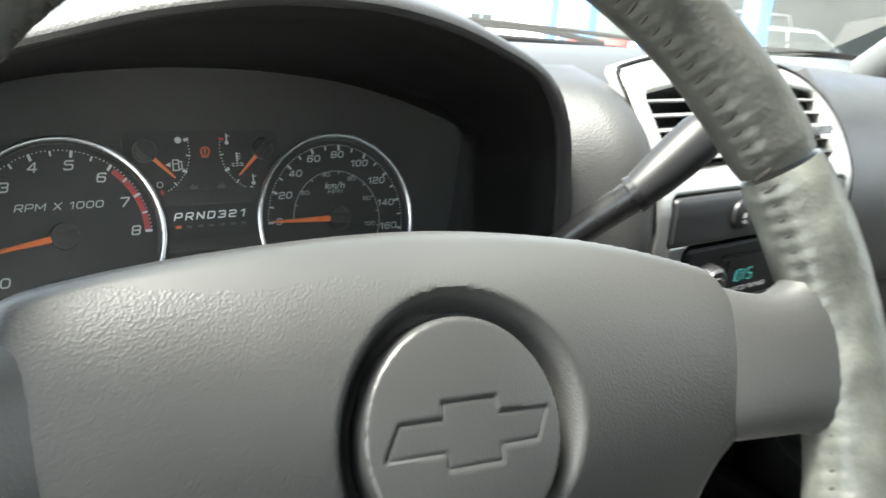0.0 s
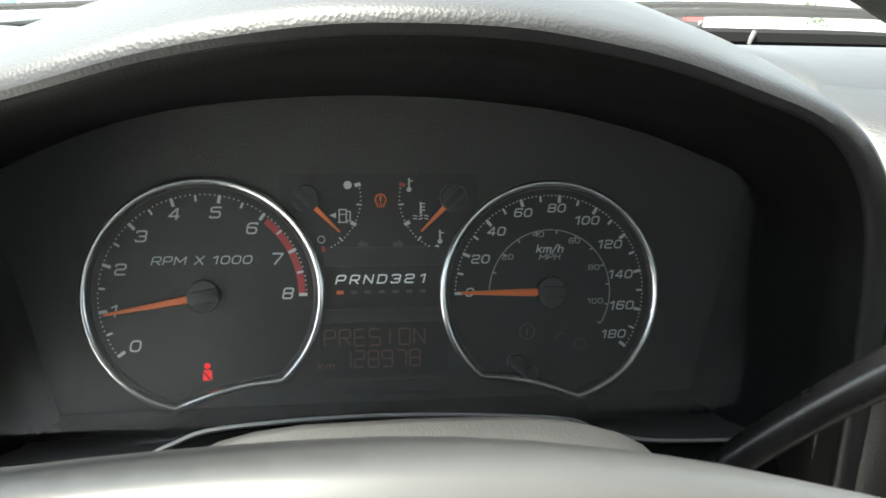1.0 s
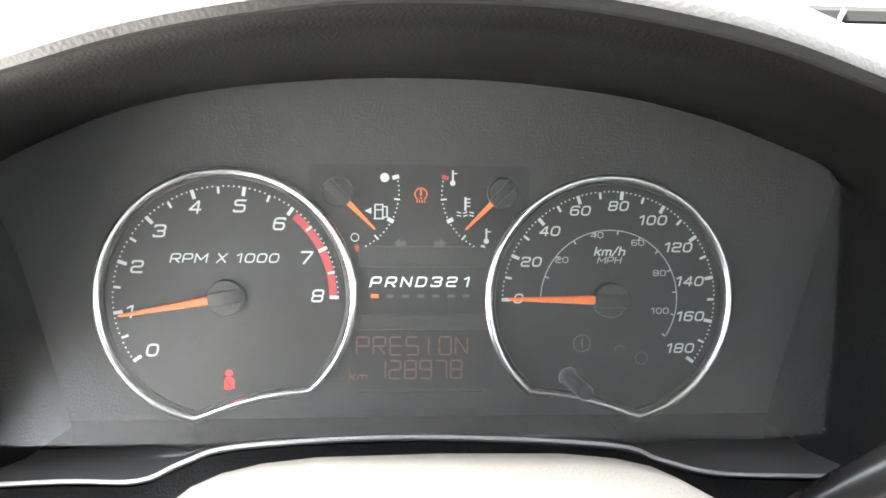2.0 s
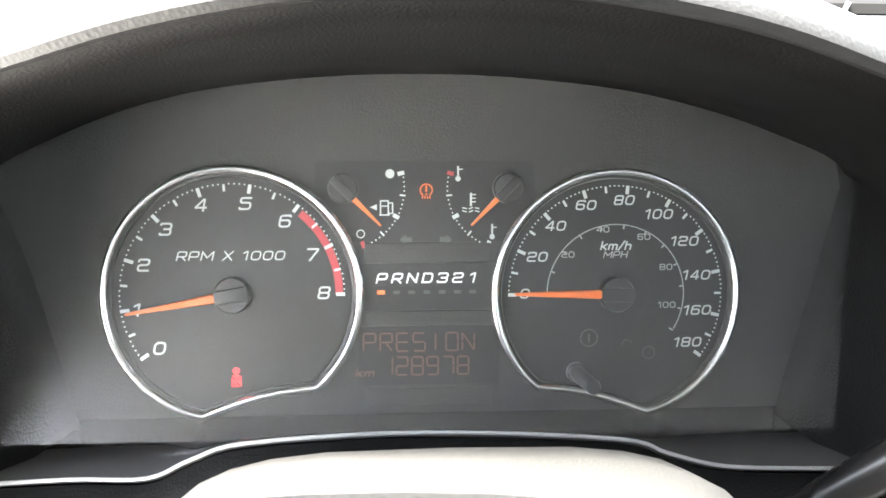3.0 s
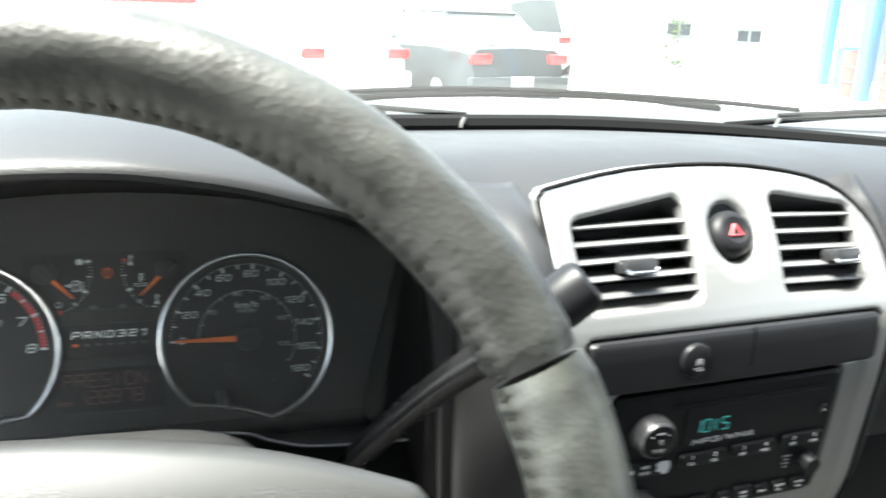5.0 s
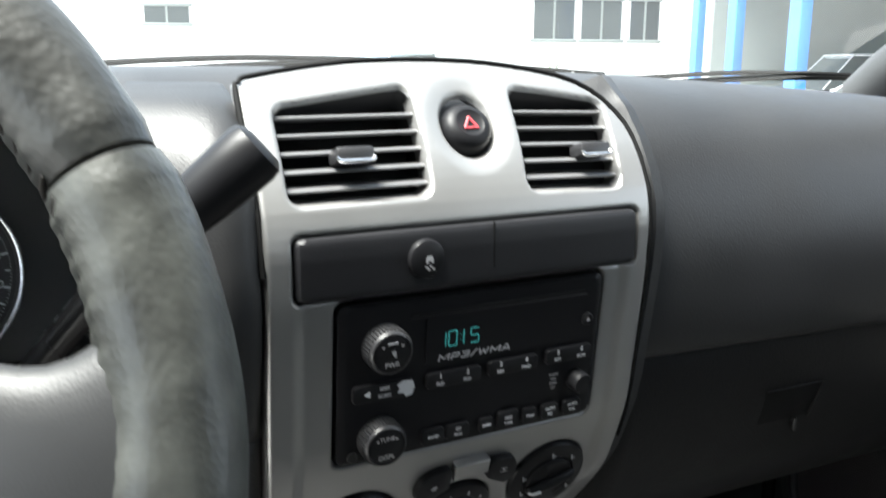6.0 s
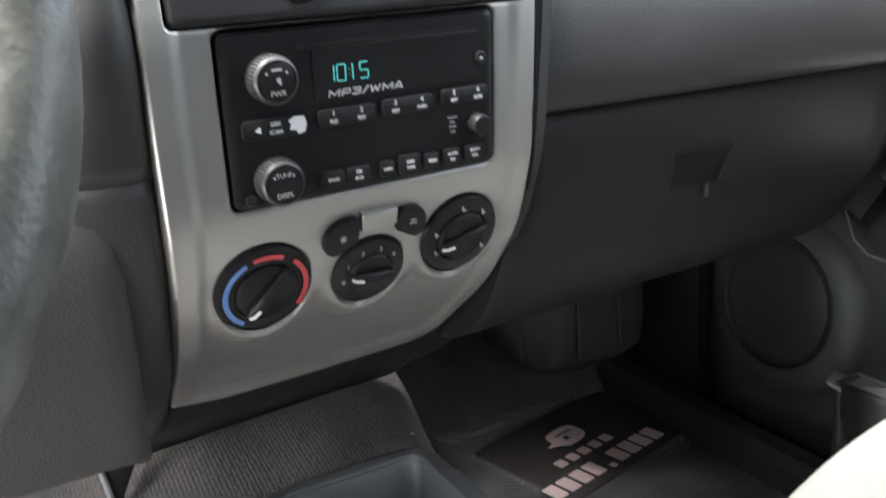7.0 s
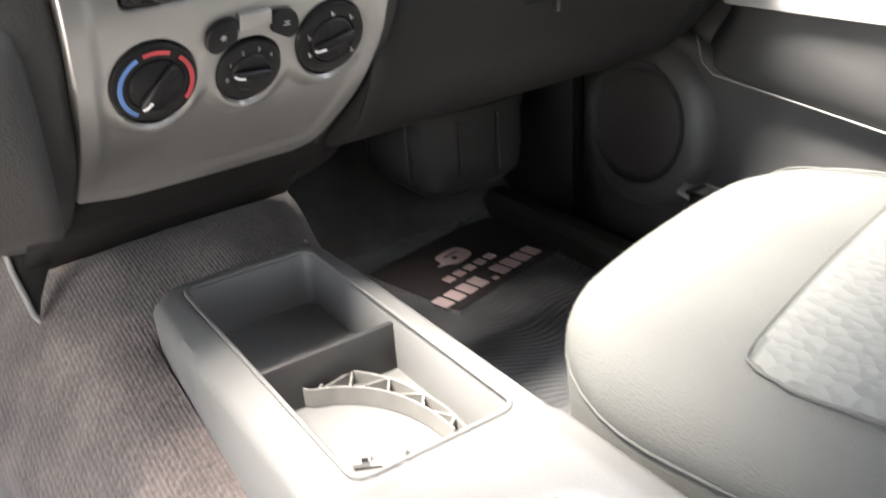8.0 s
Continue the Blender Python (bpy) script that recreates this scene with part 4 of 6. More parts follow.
# fuel and temperature gauges on one plate
plate = part("gauge_plate", prism(rrect(-0.0485, 0.0165, 0.0485, 0.0520, 0.002), -0.001, 0.0006, MC), DIAL, cluster, "small fuel and temperature gauges")
PH = 0.0008
for s in (-1, 1):
    c = (s * 0.0363, 0.040)
    bmw, bmr = bmesh.new(), bmesh.new()
    for k in range(5):
        a = 14.6 - 85.6 * k / 4
        u, v = polar((0, 0), 0.0262, a)
        red = (k == 4) if s < 0 else (k == 0)
        bold = k in (0, 2, 4)
        bar(bmr if red else bmw, c[0] - s * u, c[1] + v, 0.0030 if bold else 0.0026, 0.0018 if bold else 0.0007, a if s < 0 else 180 - a, PH)
    for k in range(21):
        if k % 5:
            a = 14.6 - 85.6 * k / 20
            u, v = polar((0, 0), 0.0268, a)
            bar(bmw, c[0] - s * u, c[1] + v, 0.0006, 0.0006, a, PH)
    if s < 0:
        # pump, triangle, full and empty marks
        for x0, y0, w, h in ((-0.0183, 0.0283, 0.0046, 0.0006), (-0.0183, 0.0345, 0.0036, 0.0006), (-0.0200, 0.0314, 0.0006, 0.0064), (-0.0166, 0.0314, 0.0006, 0.0064), (-0.0183, 0.0322, 0.0036, 0.0005), (-0.0147, 0.0312, 0.0006, 0.0046), (-0.0157, 0.0290, 0.0022, 0.0005), (-0.0156, 0.0336, 0.0022, 0.0005)):
            bar(bmw, x0, y0, w, h, 0, PH)
        prism([(-0.0247, 0.0317), (-0.0216, 0.0303), (-0.0216, 0.0331)], 0, 0.0003, MC @ pose(0, 0, PH), bm=bmw)
        prism([polar((-0.0158, 0.0464), 0.0020, 18 * k) for k in range(20)], 0, 0.0003, MC @ pose(0, 0, PH), bm=bmw)
        arc_band((-0.0288, 0.0200), 0.0015, 0.0019, 0, 360, PH, 18, bmw)
    else:
        for x0, y0 in ((0.0143, 0.0462), (0.0295, 0.0205)):
            bar(bmw, x0, y0 + 0.0012, 0.0008, 0.0048, 0, PH)
            bar(bmw, x0 + 0.0012, y0 + 0.0022, 0.0016, 0.0005, 0, PH)
            prism([polar((x0, y0 - 0.0020), 0.0012, 24 * k) for k in range(15)], 0, 0.0003, MC @ pose(0, 0, PH), bm=bmw)
        bar(bmw, 0.0200, 0.0350, 0.0009, 0.0060, 0, PH)
        for q in (0.0362, 0.0346, 0.0330):
            bar(bmw, 0.0212, q + 0.001, 0.0020, 0.0005, 0, PH)
        for q in (0.0312, 0.0298):
            for k in range(3):
                bar(bmw, 0.0172 + k * 0.0028, q, 0.0020, 0.0005, 20 if k % 2 else -12, PH)
    tagged(part("scale_print", bmw, WHITE, plate), kind="stuff")
    part("scale_mark", bmr, RED_PRINT, plate, "red scale mark")
    na = -45 if s < 0 else 225
    part("needle", prism([(0.0060, -0.0012), (0.0232, -0.0004), (0.0232, 0.0004), (0.0060, 0.0012)], 0, 0.001, on(*c, 0.003, na)), ORANGE, plate, "orange pointer needle")
    hub = lathe([(0.0001, 0), (0.0068, 0), (0.0068, 0.0035), (0.006, 0.0044), (0.0001, 0.0046)], on(*c, PH, na), 28)
    box((0, 0, 0.0046), (0.0126, 0.0042, 0.0018), 0.0005, on(*c, PH, na), bm=hub)
    part("needle_hub", hub, HUBCAP, plate, "black needle hub with a raised bar")
bm = bmesh.new()
arc_band((0.0002, 0.0392), 0.0024, 0.0029, -60, 240, PH, 20, bm)
bar(bm, 0.0002, 0.0398, 0.0007, 0.0028, 0, PH)
bar(bm, 0.0002, 0.0374, 0.0007, 0.0007, 0, PH)
for k in range(4):
    bar(bm, -0.0015 + k * 0.0011, 0.0360, 0.0005, 0.0010, 0, PH)
part("warning_lamp", bm, LAMP_AMBER, plate, "lit amber tyre warning lamp")
bm = bmesh.new()
for s in (-1, 1):
    prism([(s * 0.0116, 0.0174), (s * 0.0088, 0.0198), (s * 0.0088, 0.0184), (s * 0.0062, 0.0184), (s * 0.0062, 0.0164), (s * 0.0088, 0.0164), (s * 0.0088, 0.0150)][::s], 0, 0.0003, MC @ pose(0, 0, PH), bm=bm)
part("unlit_arrow", bm, UNLIT, plate, "unlit turn arrows")

# gear row and message display
gear = part("gear_window", prism(rrect(-0.0268, -0.0140, 0.0290, 0.0068, 0.0012), -0.001, 0.0004, MC), DIAL, cluster, "black gear indicator window")
bm = bmesh.new()
for k, ch in enumerate("PRND321"):
    lettering(ch, 0.0046, on(-0.0195 + k * 0.00674, 0.0003, 0.0006), 1.02, 0.155, 0.25, bm=bm)
part("gear_letters", bm, WHITE_LIT, gear, "white lit gear letters")
part("gear_mark", bar(bmesh.new(), -0.0200, -0.0060, 0.0034, 0.0017, 0, 0.0006), LAMP_AMBER, gear, "lit amber gear mark")
bm = bmesh.new()
for k in range(1, 7):
    bar(bm, -0.0200 + k * 0.00680, -0.0061, 0.0030, 0.0014, 0, 0.0006)
part("unlit_mark", bm, UNLIT, gear)
disp = part("message_display", prism(rrect(-0.0300, -0.0475, 0.0330, -0.0212, 0.001), -0.001, 0.0004, MC), DIAL, cluster, "dark message display with dim red letters")
bm = bmesh.new()
segments("PRESION", 0.0053, 0.0080, 0.0007, 0.00205, on(-0.0032, -0.0284, 0.0006), bm)
segments("128978", 0.0050, 0.0080, 0.0007, 0.00184, on(-0.0006, -0.0391, 0.0006), bm)
lettering("km", 0.0034, on(-0.0272, -0.0419, 0.0006), 1.1, 0.2, 0.2, 0.25, bm=bm)
part("display_letters", bm, LCD, disp, "dim red segment letters")
for v0, v1 in ((0.0070, 0.0160), (-0.0210, -0.0144), (-0.0565, -0.0492)):
    part("cross_strip", prism(rrect(-0.0272, v0, 0.0290, v1, 0.001), -0.001, 0.0012, MC, 0.0004), FACE, cluster, "dark grey cross strip")
bm = bmesh.new()
at = MC @ pose(-0.0836, -0.0432, DH + 0.0003) @ Matrix.Diagonal((1.2, 1.1, 1, 1))
prism([polar((0, 0.0030), 0.0013, 24 * k) for k in range(15)], 0, 0.0003, at, bm=bm)
prism([(-0.0017, -0.0034), (0.0010, -0.0034), (-0.0017, 0.0002)], 0, 0.0003, at, bm=bm)
prism([(0.0018, -0.0034), (0.0018, 0.0006), (0.0009, 0.0013), (-0.0009, 0.0013), (-0.0015, 0.0009)], 0, 0.0003, at, bm=bm)
part("warning_lamp", bm, LAMP_RED, cluster, "lit red belt warning lamp")
part("reset_stalk", lathe([(0.0045, 0), (0.0045, 0.002), (0.0034, 0.003), (0.0034, 0.032), (0.0029, 0.0335), (0.0001, 0.0337)], on(0.0675, -0.0428, DH), 20), KNOBRING, cluster, "grey plastic trip reset stalk")
bm = bmesh.new()
arc_band((0.0735, -0.0275), 0.0036, 0.0041, 0, 360, DH + 0.0002, 24, bm)
arc_band((0.091, -0.031), 0.0022, 0.0026, 20, 200, DH + 0.0002, 14, bm)
bar(bm, 0.0735, -0.0275, 0.0006, 0.004, 0, DH + 0.0002)
arc_band((0.101, -0.0345), 0.0026, 0.003, 0, 360, DH + 0.0002, 18, bm)
part("unlit_lamp", bm, UNLIT, cluster, "unlit warning symbols")

# clear cover over the dials, raked outward to its foot
LENS_TOP, LENS_FOOT = 0.090, -0.0585
rows = []
for k in range(13):
    v = LENS_TOP + (LENS_FOOT - LENS_TOP) * k / 12
    wide = float(np.interp(-v, [-0.0905, -0.085, -0.073, -0.058, -0.046, 0.0, 0.06], [0.03, 0.084, 0.134, 0.172, 0.189, 0.180, 0.165]))
    h = 0.006 + 0.040 * (k / 12) - 0.006 * math.sin(math.pi * k / 12)
    rows.append([MC @ Vector((wide * u, v, h)) for u in np.linspace(-1, 1, 13)])
lens = part("clear_lens", loft(rows, closed=False), LENS, cluster, "clear plastic lens with dust and added haze over the dials")
lens.visible_shadow = False

# glossy shelf under the dials, its edge highlight put in as a pale strip
EDGE = [(-0.19, -0.0735, 0.05), (-0.14, -0.0715, 0.05), (-0.110, -0.0718, 0.05), (-0.0928, -0.0649, 0.05), (-0.0712, -0.0589, 0.05), (-0.0034, -0.0563, 0.05), (0.0732, -0.0606, 0.05), (0.094, -0.0669, 0.05), (0.1173, -0.0727, 0.05), (0.155, -0.0745, 0.05), (0.19, -0.075, 0.05)]
edge_line = [MC @ p for p in smoothline(EDGE, 5)]
back_line = [MC @ Vector((p.x * 0.9, -0.0615, 0.0)) for p in smoothline(EDGE, 5)]
mid_line = [a.lerp(b, 0.5) + Vector((0, 0, -0.004)) for a, b in zip(edge_line, back_line)]
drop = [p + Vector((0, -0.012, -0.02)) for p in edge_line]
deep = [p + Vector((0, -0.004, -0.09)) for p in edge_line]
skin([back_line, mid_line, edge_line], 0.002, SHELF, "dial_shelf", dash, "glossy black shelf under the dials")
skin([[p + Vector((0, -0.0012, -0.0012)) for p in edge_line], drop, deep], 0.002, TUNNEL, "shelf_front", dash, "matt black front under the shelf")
part("edge_highlight", tube([p + Vector((0, -0.001, 0.0012)) for p in edge_line], 0.0008, 6), EDGE_GLINT, dash, "thin pale strip for the highlight on the shelf edge")

# ---- vents, buttons and lid in the bezel ----
def slat_vent(outline, slats, tab_x, tab_z):
    """A slatted vent behind an opening with the given corners."""
    mid = sum((Vector((x, y)) for x, y in outline), Vector((0, 0))) / 4
    ring = fillet([(x + (0.0085 if x > mid.x else -0.0085), y + (0.0085 if y > mid.y else -0.0085)) for x, y in outline], 0.009, True)
    vent = part("air_vent", loft([[stack(p.x, p.y, -0.034) for p in ring], [stack(p.x, p.y, -0.036) for p in ring]]), VENTDARK, centre, "black slatted air vent with a silver-edged slider")
    wall = loft([[stack(mid.x + (p.x - mid.x) * k, mid.y + (p.y - mid.y) * k, h) for p in ring] for h, k in ((-0.0050, 1.0), (-0.034, 0.97), (-0.034, 1.02), (-0.0055, 1.04))] , caps=False)
    part("vent_wall", wall, SOFTBLACK, vent)
    (ax, az), (bx, bz), (cx, cz), (dx, dz) = outline
    pitch = (min(cz, dz) - az + 0.015) / (slats - 0.6)
    for k in range(slats):
        rise = pitch * (k + 0.35)
        f = min(1.0, max(0.0, (rise - 0.0075) / (cz - bz)))
        x0, x1 = ax + (dx - ax) * f - 0.0080, bx + (cx - bx) * f + 0.0080
        rows = []
        for q in range(9):
            t = q / 8
            m = stack_at(x0 + (x1 - x0) * t, az - 0.0075 + rise + (bz - az) * t)
            rows.append([m @ pose(0, 0, -0.0125, 32) @ Vector((0, y, h)) for y, h in ((-0.0011, 0.0095), (0.0, 0.0104), (0.0011, 0.0092), (0.0015, 0.0), (0.0010, -0.0095), (-0.0010, -0.0095), (-0.0015, 0.0))])
        part("slat", loft(rows), SLAT, vent)
    t = stack_at(tab_x, tab_z) @ pose(0, 0, -0.001, 16)
    tab = part("slider", box((0, 0, 0.0005), (0.0225, 0.0085, 0.015), 0.0022, t), KNOBRING, vent, "dark grey vent slider")
    part("slider_edge", tube([(-0.0108, -0.0020, 0.0076), (-0.0100, -0.0036, 0.0080), (-0.0080, -0.0042, 0.0082), (0.0080, -0.0042, 0.0082), (0.0100, -0.0036, 0.0080), (0.0108, -0.0020, 0.0076)], 0.0011, 8, m=t), CHROME, tab, "bright silver edge")
    return vent


slat_vent(LEFT_VENT, 6, -0.0727, 0.7590)
slat_vent(RIGHT_VENT, 6, 0.0870, 0.7560)

hazard = part("hazard_button", lathe([(0.0164, -0.014), (0.0164, -0.006), (0.0154, -0.0025), (0.0122, 0.0006), (0.0092, 0.0012), (0.0078, 0.0004), (0.0001, 0.0000)], stack_at(0.0062, 0.7735), 40), BLACK, centre, "round black hazard button with a red triangle")
bm = bmesh.new()
tri = stack_at(0.0062, 0.7735) @ pose(0, 0, 0.0004)
for k in range(3):
    a, b = [Vector((0.0052 * math.cos(radians(90 + 120 * q)), 0.0052 * math.sin(radians(90 + 120 * q)) - 0.001, 0)) for q in (k, k + 1)]
    tube([a, b], 0.0009, 6, m=tri, bm=bm)
part("hazard_triangle", bm, RED_PRINT, hazard, "red triangle symbol")


def lid_face(x, z, h=0.0):
    return stack(x, z, h + 0.0035 - 0.002 * ((x - 0.001) / 0.113) ** 4)


lid = part("pocket_lid", panel(lid_face, -0.114, 0.116, 0.683, 0.722, 0.0016, rr_sdf(0.001, 0.7025, 0.2245, 0.0345, 0.004), 0.003, 0.014), POCKET, centre, "dark grey storage lid")
part("lid_seam", box((0, 0.004, 0.0032), (0.0006, 0.026, 0.0012), 0, stack_at(0.006, 0.7035)), SEAL, lid)
tcs = part("traction_button", lathe([(0.0112, -0.002), (0.0112, 0.0045), (0.0104, 0.0062), (0.0085, 0.0070), (0.0001, 0.0074)], stack_at(-0.0382, 0.7035), 32), BLACK, lid, "round black button with a grey symbol")
bm = bmesh.new()
t = stack_at(-0.0376, 0.702) @ pose(0, 0, 0.0073)
for x, y, w, h in ((0, 0.0028, 0.0034, 0.0014), (0, 0.0015, 0.0044, 0.0016), (-0.0016, 0.0002, 0.0012, 0.0012), (0.0016, 0.0002, 0.0012, 0.0012), (-0.0020, -0.0026, 0.0014, 0.0010), (0.0006, -0.0022, 0.0014, 0.0010), (-0.0006, -0.0040, 0.0014, 0.0010), (0.0024, -0.0038, 0.0014, 0.0010)):
    bar(bm, x, y, w, h, 0, 0, t)
part("button_symbol", bm, GREY_PRINT, tcs)

# ---- radio ----
radio = thing("car_radio", "black car radio with two ridged knobs and a teal clock", "radio")


def radio_face(x, z, h=0.0):
    return stack(x, z, h + 0.0)


part("faceplate", panel(radio_face, -0.089, 0.091, 0.58, 0.683, 0.0022, rr_sdf(0.001, 0.6318, 0.1775, 0.0975, 0.005), 0.002, 0.02), BLACKFACE, radio, "satin black faceplate")
part("screen", prism(rrect(-0.035, -0.0145, 0.079, 0.0150, 0.002), 0, 0.0008, stack_at(0.0, 0.6530)), BLACK, radio, "glossy black display window")
part("disc_slot", prism(rrect(-0.0445, -0.0011, 0.0760, 0.0011, 0.001), 0, 0.0010, stack_at(0.0, 0.6705)), VENTDARK, radio, "dark disc slot")
part("slot_lip", prism(rrect(-0.0455, -0.0026, 0.0770, -0.0016, 0.0004), 0, 0.0016, stack_at(0.0, 0.6705), 0.0004), BLACK, radio)
for kz, kx in ((0.6550, -0.0610), (0.5985, -0.0625)):
    m = stack_at(kx, kz)
    knob = part("knob", lathe([(0.0137, 0), (0.0135, 0.002), (0.0130, 0.009), (0.0121, 0.0112), (0.0114, 0.0116), (0.0110, 0.0100), (0.0001, 0.0102)], m, 48), KNOBRING, radio, "ridged grey knob with a black cap")
    part("cap", lathe([(0.0111, 0.0098), (0.0109, 0.0110), (0.0098, 0.0115), (0.0001, 0.0116)], m, 32), BLACK, knob)
    for q in range(40):
        a = radians(9 * q)
        part("ridge", box((0.0133 * math.cos(a), 0.0133 * math.sin(a), 0.005), (0.0007, 0.0007, 0.008), 0, m), KNOBRING, knob)
    bm = text("PWR" if kz > 0.62 else "DISPL", 0.0042, m @ pose(0, -0.0066, 0.0117), 0.0001, bm=bmesh.new())
    if kz > 0.62:
        for x, y, w, h in ((0.0008, 0.0006, 0.0022, 0.0024), (0.0015, -0.0012, 0.0012, 0.0016)):
            bar(bm, x, y, w, h, 20, 0.0117, m)
        bar(bm, 0, 0.0062, 0.006, 0.0012, 0, 0.0117, m)
    else:
        text("TUNE", 0.0036, m @ pose(0, 0.0050, 0.0117), 0.0001, bm=bm)
    for sx in (-1, 1):
        prism([(sx * 0.0068, 0.0046), (sx * 0.0054, 0.0034), (sx * 0.0050, 0.0052)][::-sx], 0.0116, 0.0119, m, bm=bm)
    part("cap_print", bm, GREY_PRINT, knob)
part("clock_digits", segments("10:I5", 0.0053, 0.0092, 0.00055, 0.0020, stack_at(-0.0142, 0.6535, 0.0010)), TEAL, radio, "teal lit clock digits")
part("format_print", lettering("MP3/WMA", 0.0040, stack_at(-0.0022, 0.6422, 0.0010), 1.42, 0.24, 0.25, 0.28), GREY_PRINT, radio, "grey printed lettering")


def button(x0, x1, z0, z1, words, size=0.0030):
    """A radio button with its printed lines: (x, z, text) each."""
    b = part("button", prism(rrect(x0, z0, x1, z1, min(0.0028, (z1 - z0) * 0.42)), 0, 0.0030, stack_at(0, 0.625) @ pose(0, -0.625, 0), 0.0009), BLACK, radio, "black radio button with grey print")
    bm = bmesh.new()
    for x, z, s in words:
        text(s, size * (1.4 if len(s) == 1 else 1), stack_at(0, 0.625) @ pose(x, z - 0.625, 0.0031), 0.0001, 0.00004, bm=bm)
    if words:
        part("button_print", bm, WHITE, b)
    return b


button(-0.0345, 0.0022, 0.6240, 0.6338, [(-0.0255, 0.6315, "1"), (-0.0255, 0.6268, "FLD"), (-0.0075, 0.6315, "2"), (-0.0075, 0.6268, "FLD")])
button(0.0071, 0.0425, 0.6248, 0.6346, [(0.0155, 0.6322, "3"), (0.0155, 0.6275, "REV"), (0.0340, 0.6322, "4"), (0.0340, 0.6275, "FWD")])
button(0.0487, 0.0835, 0.6256, 0.6354, [(0.0575, 0.6330, "5"), (0.0575, 0.6283, "RPT"), (0.0755, 0.6330, "6"), (0.0755, 0.6283, "RDM")])
seek = button(-0.0800, -0.0423, 0.6228, 0.6336, [(-0.0610, 0.6305, "SEEK"), (-0.0610, 0.6260, "SCAN")])
flat = stack_at(0, 0.625) @ pose(0, -0.625, 0)
bm = bmesh.new()
prism([(-0.0735, 0.6282), (-0.0700, 0.6264), (-0.0700, 0.6300)], 0.0031, 0.0034, flat, bm=bm)
part("button_print", bm, WHITE, seek)
part("worn_patch", prism([(-0.0535, 0.6312), (-0.0500, 0.6335), (-0.0440, 0.6330), (-0.0425, 0.6285), (-0.0440, 0.6240), (-0.0480, 0.6232), (-0.0492, 0.6256), (-0.0530, 0.6262), (-0.0518, 0.6290)], 0.0031, 0.0034, flat), WHITE, seek, "bare white patch where the print wore off")
for x0, x1, w in ((-0.0360, -0.0205, "BAND"), (-0.0195, -0.0035, "AUX"), (0.0035, 0.0135, "INFO"), (0.0165, 0.0320, "TYPE"), (0.0350, 0.0455, "TRAF"), (0.0490, 0.0620, "EQ"), (0.0655, 0.0800, "VOL")):
    lines = [((x0 + x1) / 2, 0.5925, w)] if w not in ("AUX", "TYPE", "EQ", "VOL") else [((x0 + x1) / 2, 0.5945, {"AUX": "CD", "TYPE": "SEEK", "EQ": "AUTO", "VOL": "AUTO"}[w]), ((x0 + x1) / 2, 0.5908, w)]
    button(x0, x1, 0.5876 if w != "TYPE" else 0.5868, 0.5975 if w != "TYPE" else 0.5990, lines, size=0.0027)
small = part("knob", lathe([(0.0070, 0), (0.0068, 0.008), (0.0060, 0.0095), (0.0001, 0.0098)], stack_at(0.0745, 0.6112), 28), KNOBM, radio, "small ridged grey knob")
bm = bmesh.new()
for k, s in enumerate(("AUDIO", "VOL", "PUSH", "ON")):
    text(s, 0.0023, flat @ pose(0.0570, 0.6172 - 0.0030 * k, 0.0012), 0.0001, bm=bm)
part("side_print", bm, GREY_PRINT, radio)
part("eject_button", lathe([(0.0042, 0), (0.0042, 0.0018), (0.0034, 0.0026), (0.0001, 0.0026)], stack_at(0.0785, 0.6520), 24), BLACK, radio, "small black eject button")
part("eject_print", prism([(-0.0014, -0.0008), (0.0014, -0.0008), (0, 0.0014)], 0.0027, 0.003, stack_at(0.0785, 0.6520)), GREY_PRINT, radio)
part("jack", lathe([(0.0034, 0), (0.0034, 0.001), (0.0022, 0.0012), (0.0020, 0.0004), (0.0001, 0.0004)], stack_at(-0.0788, 0.5890, 0.0002), 20), SOFTBLACK, radio, "small round socket")

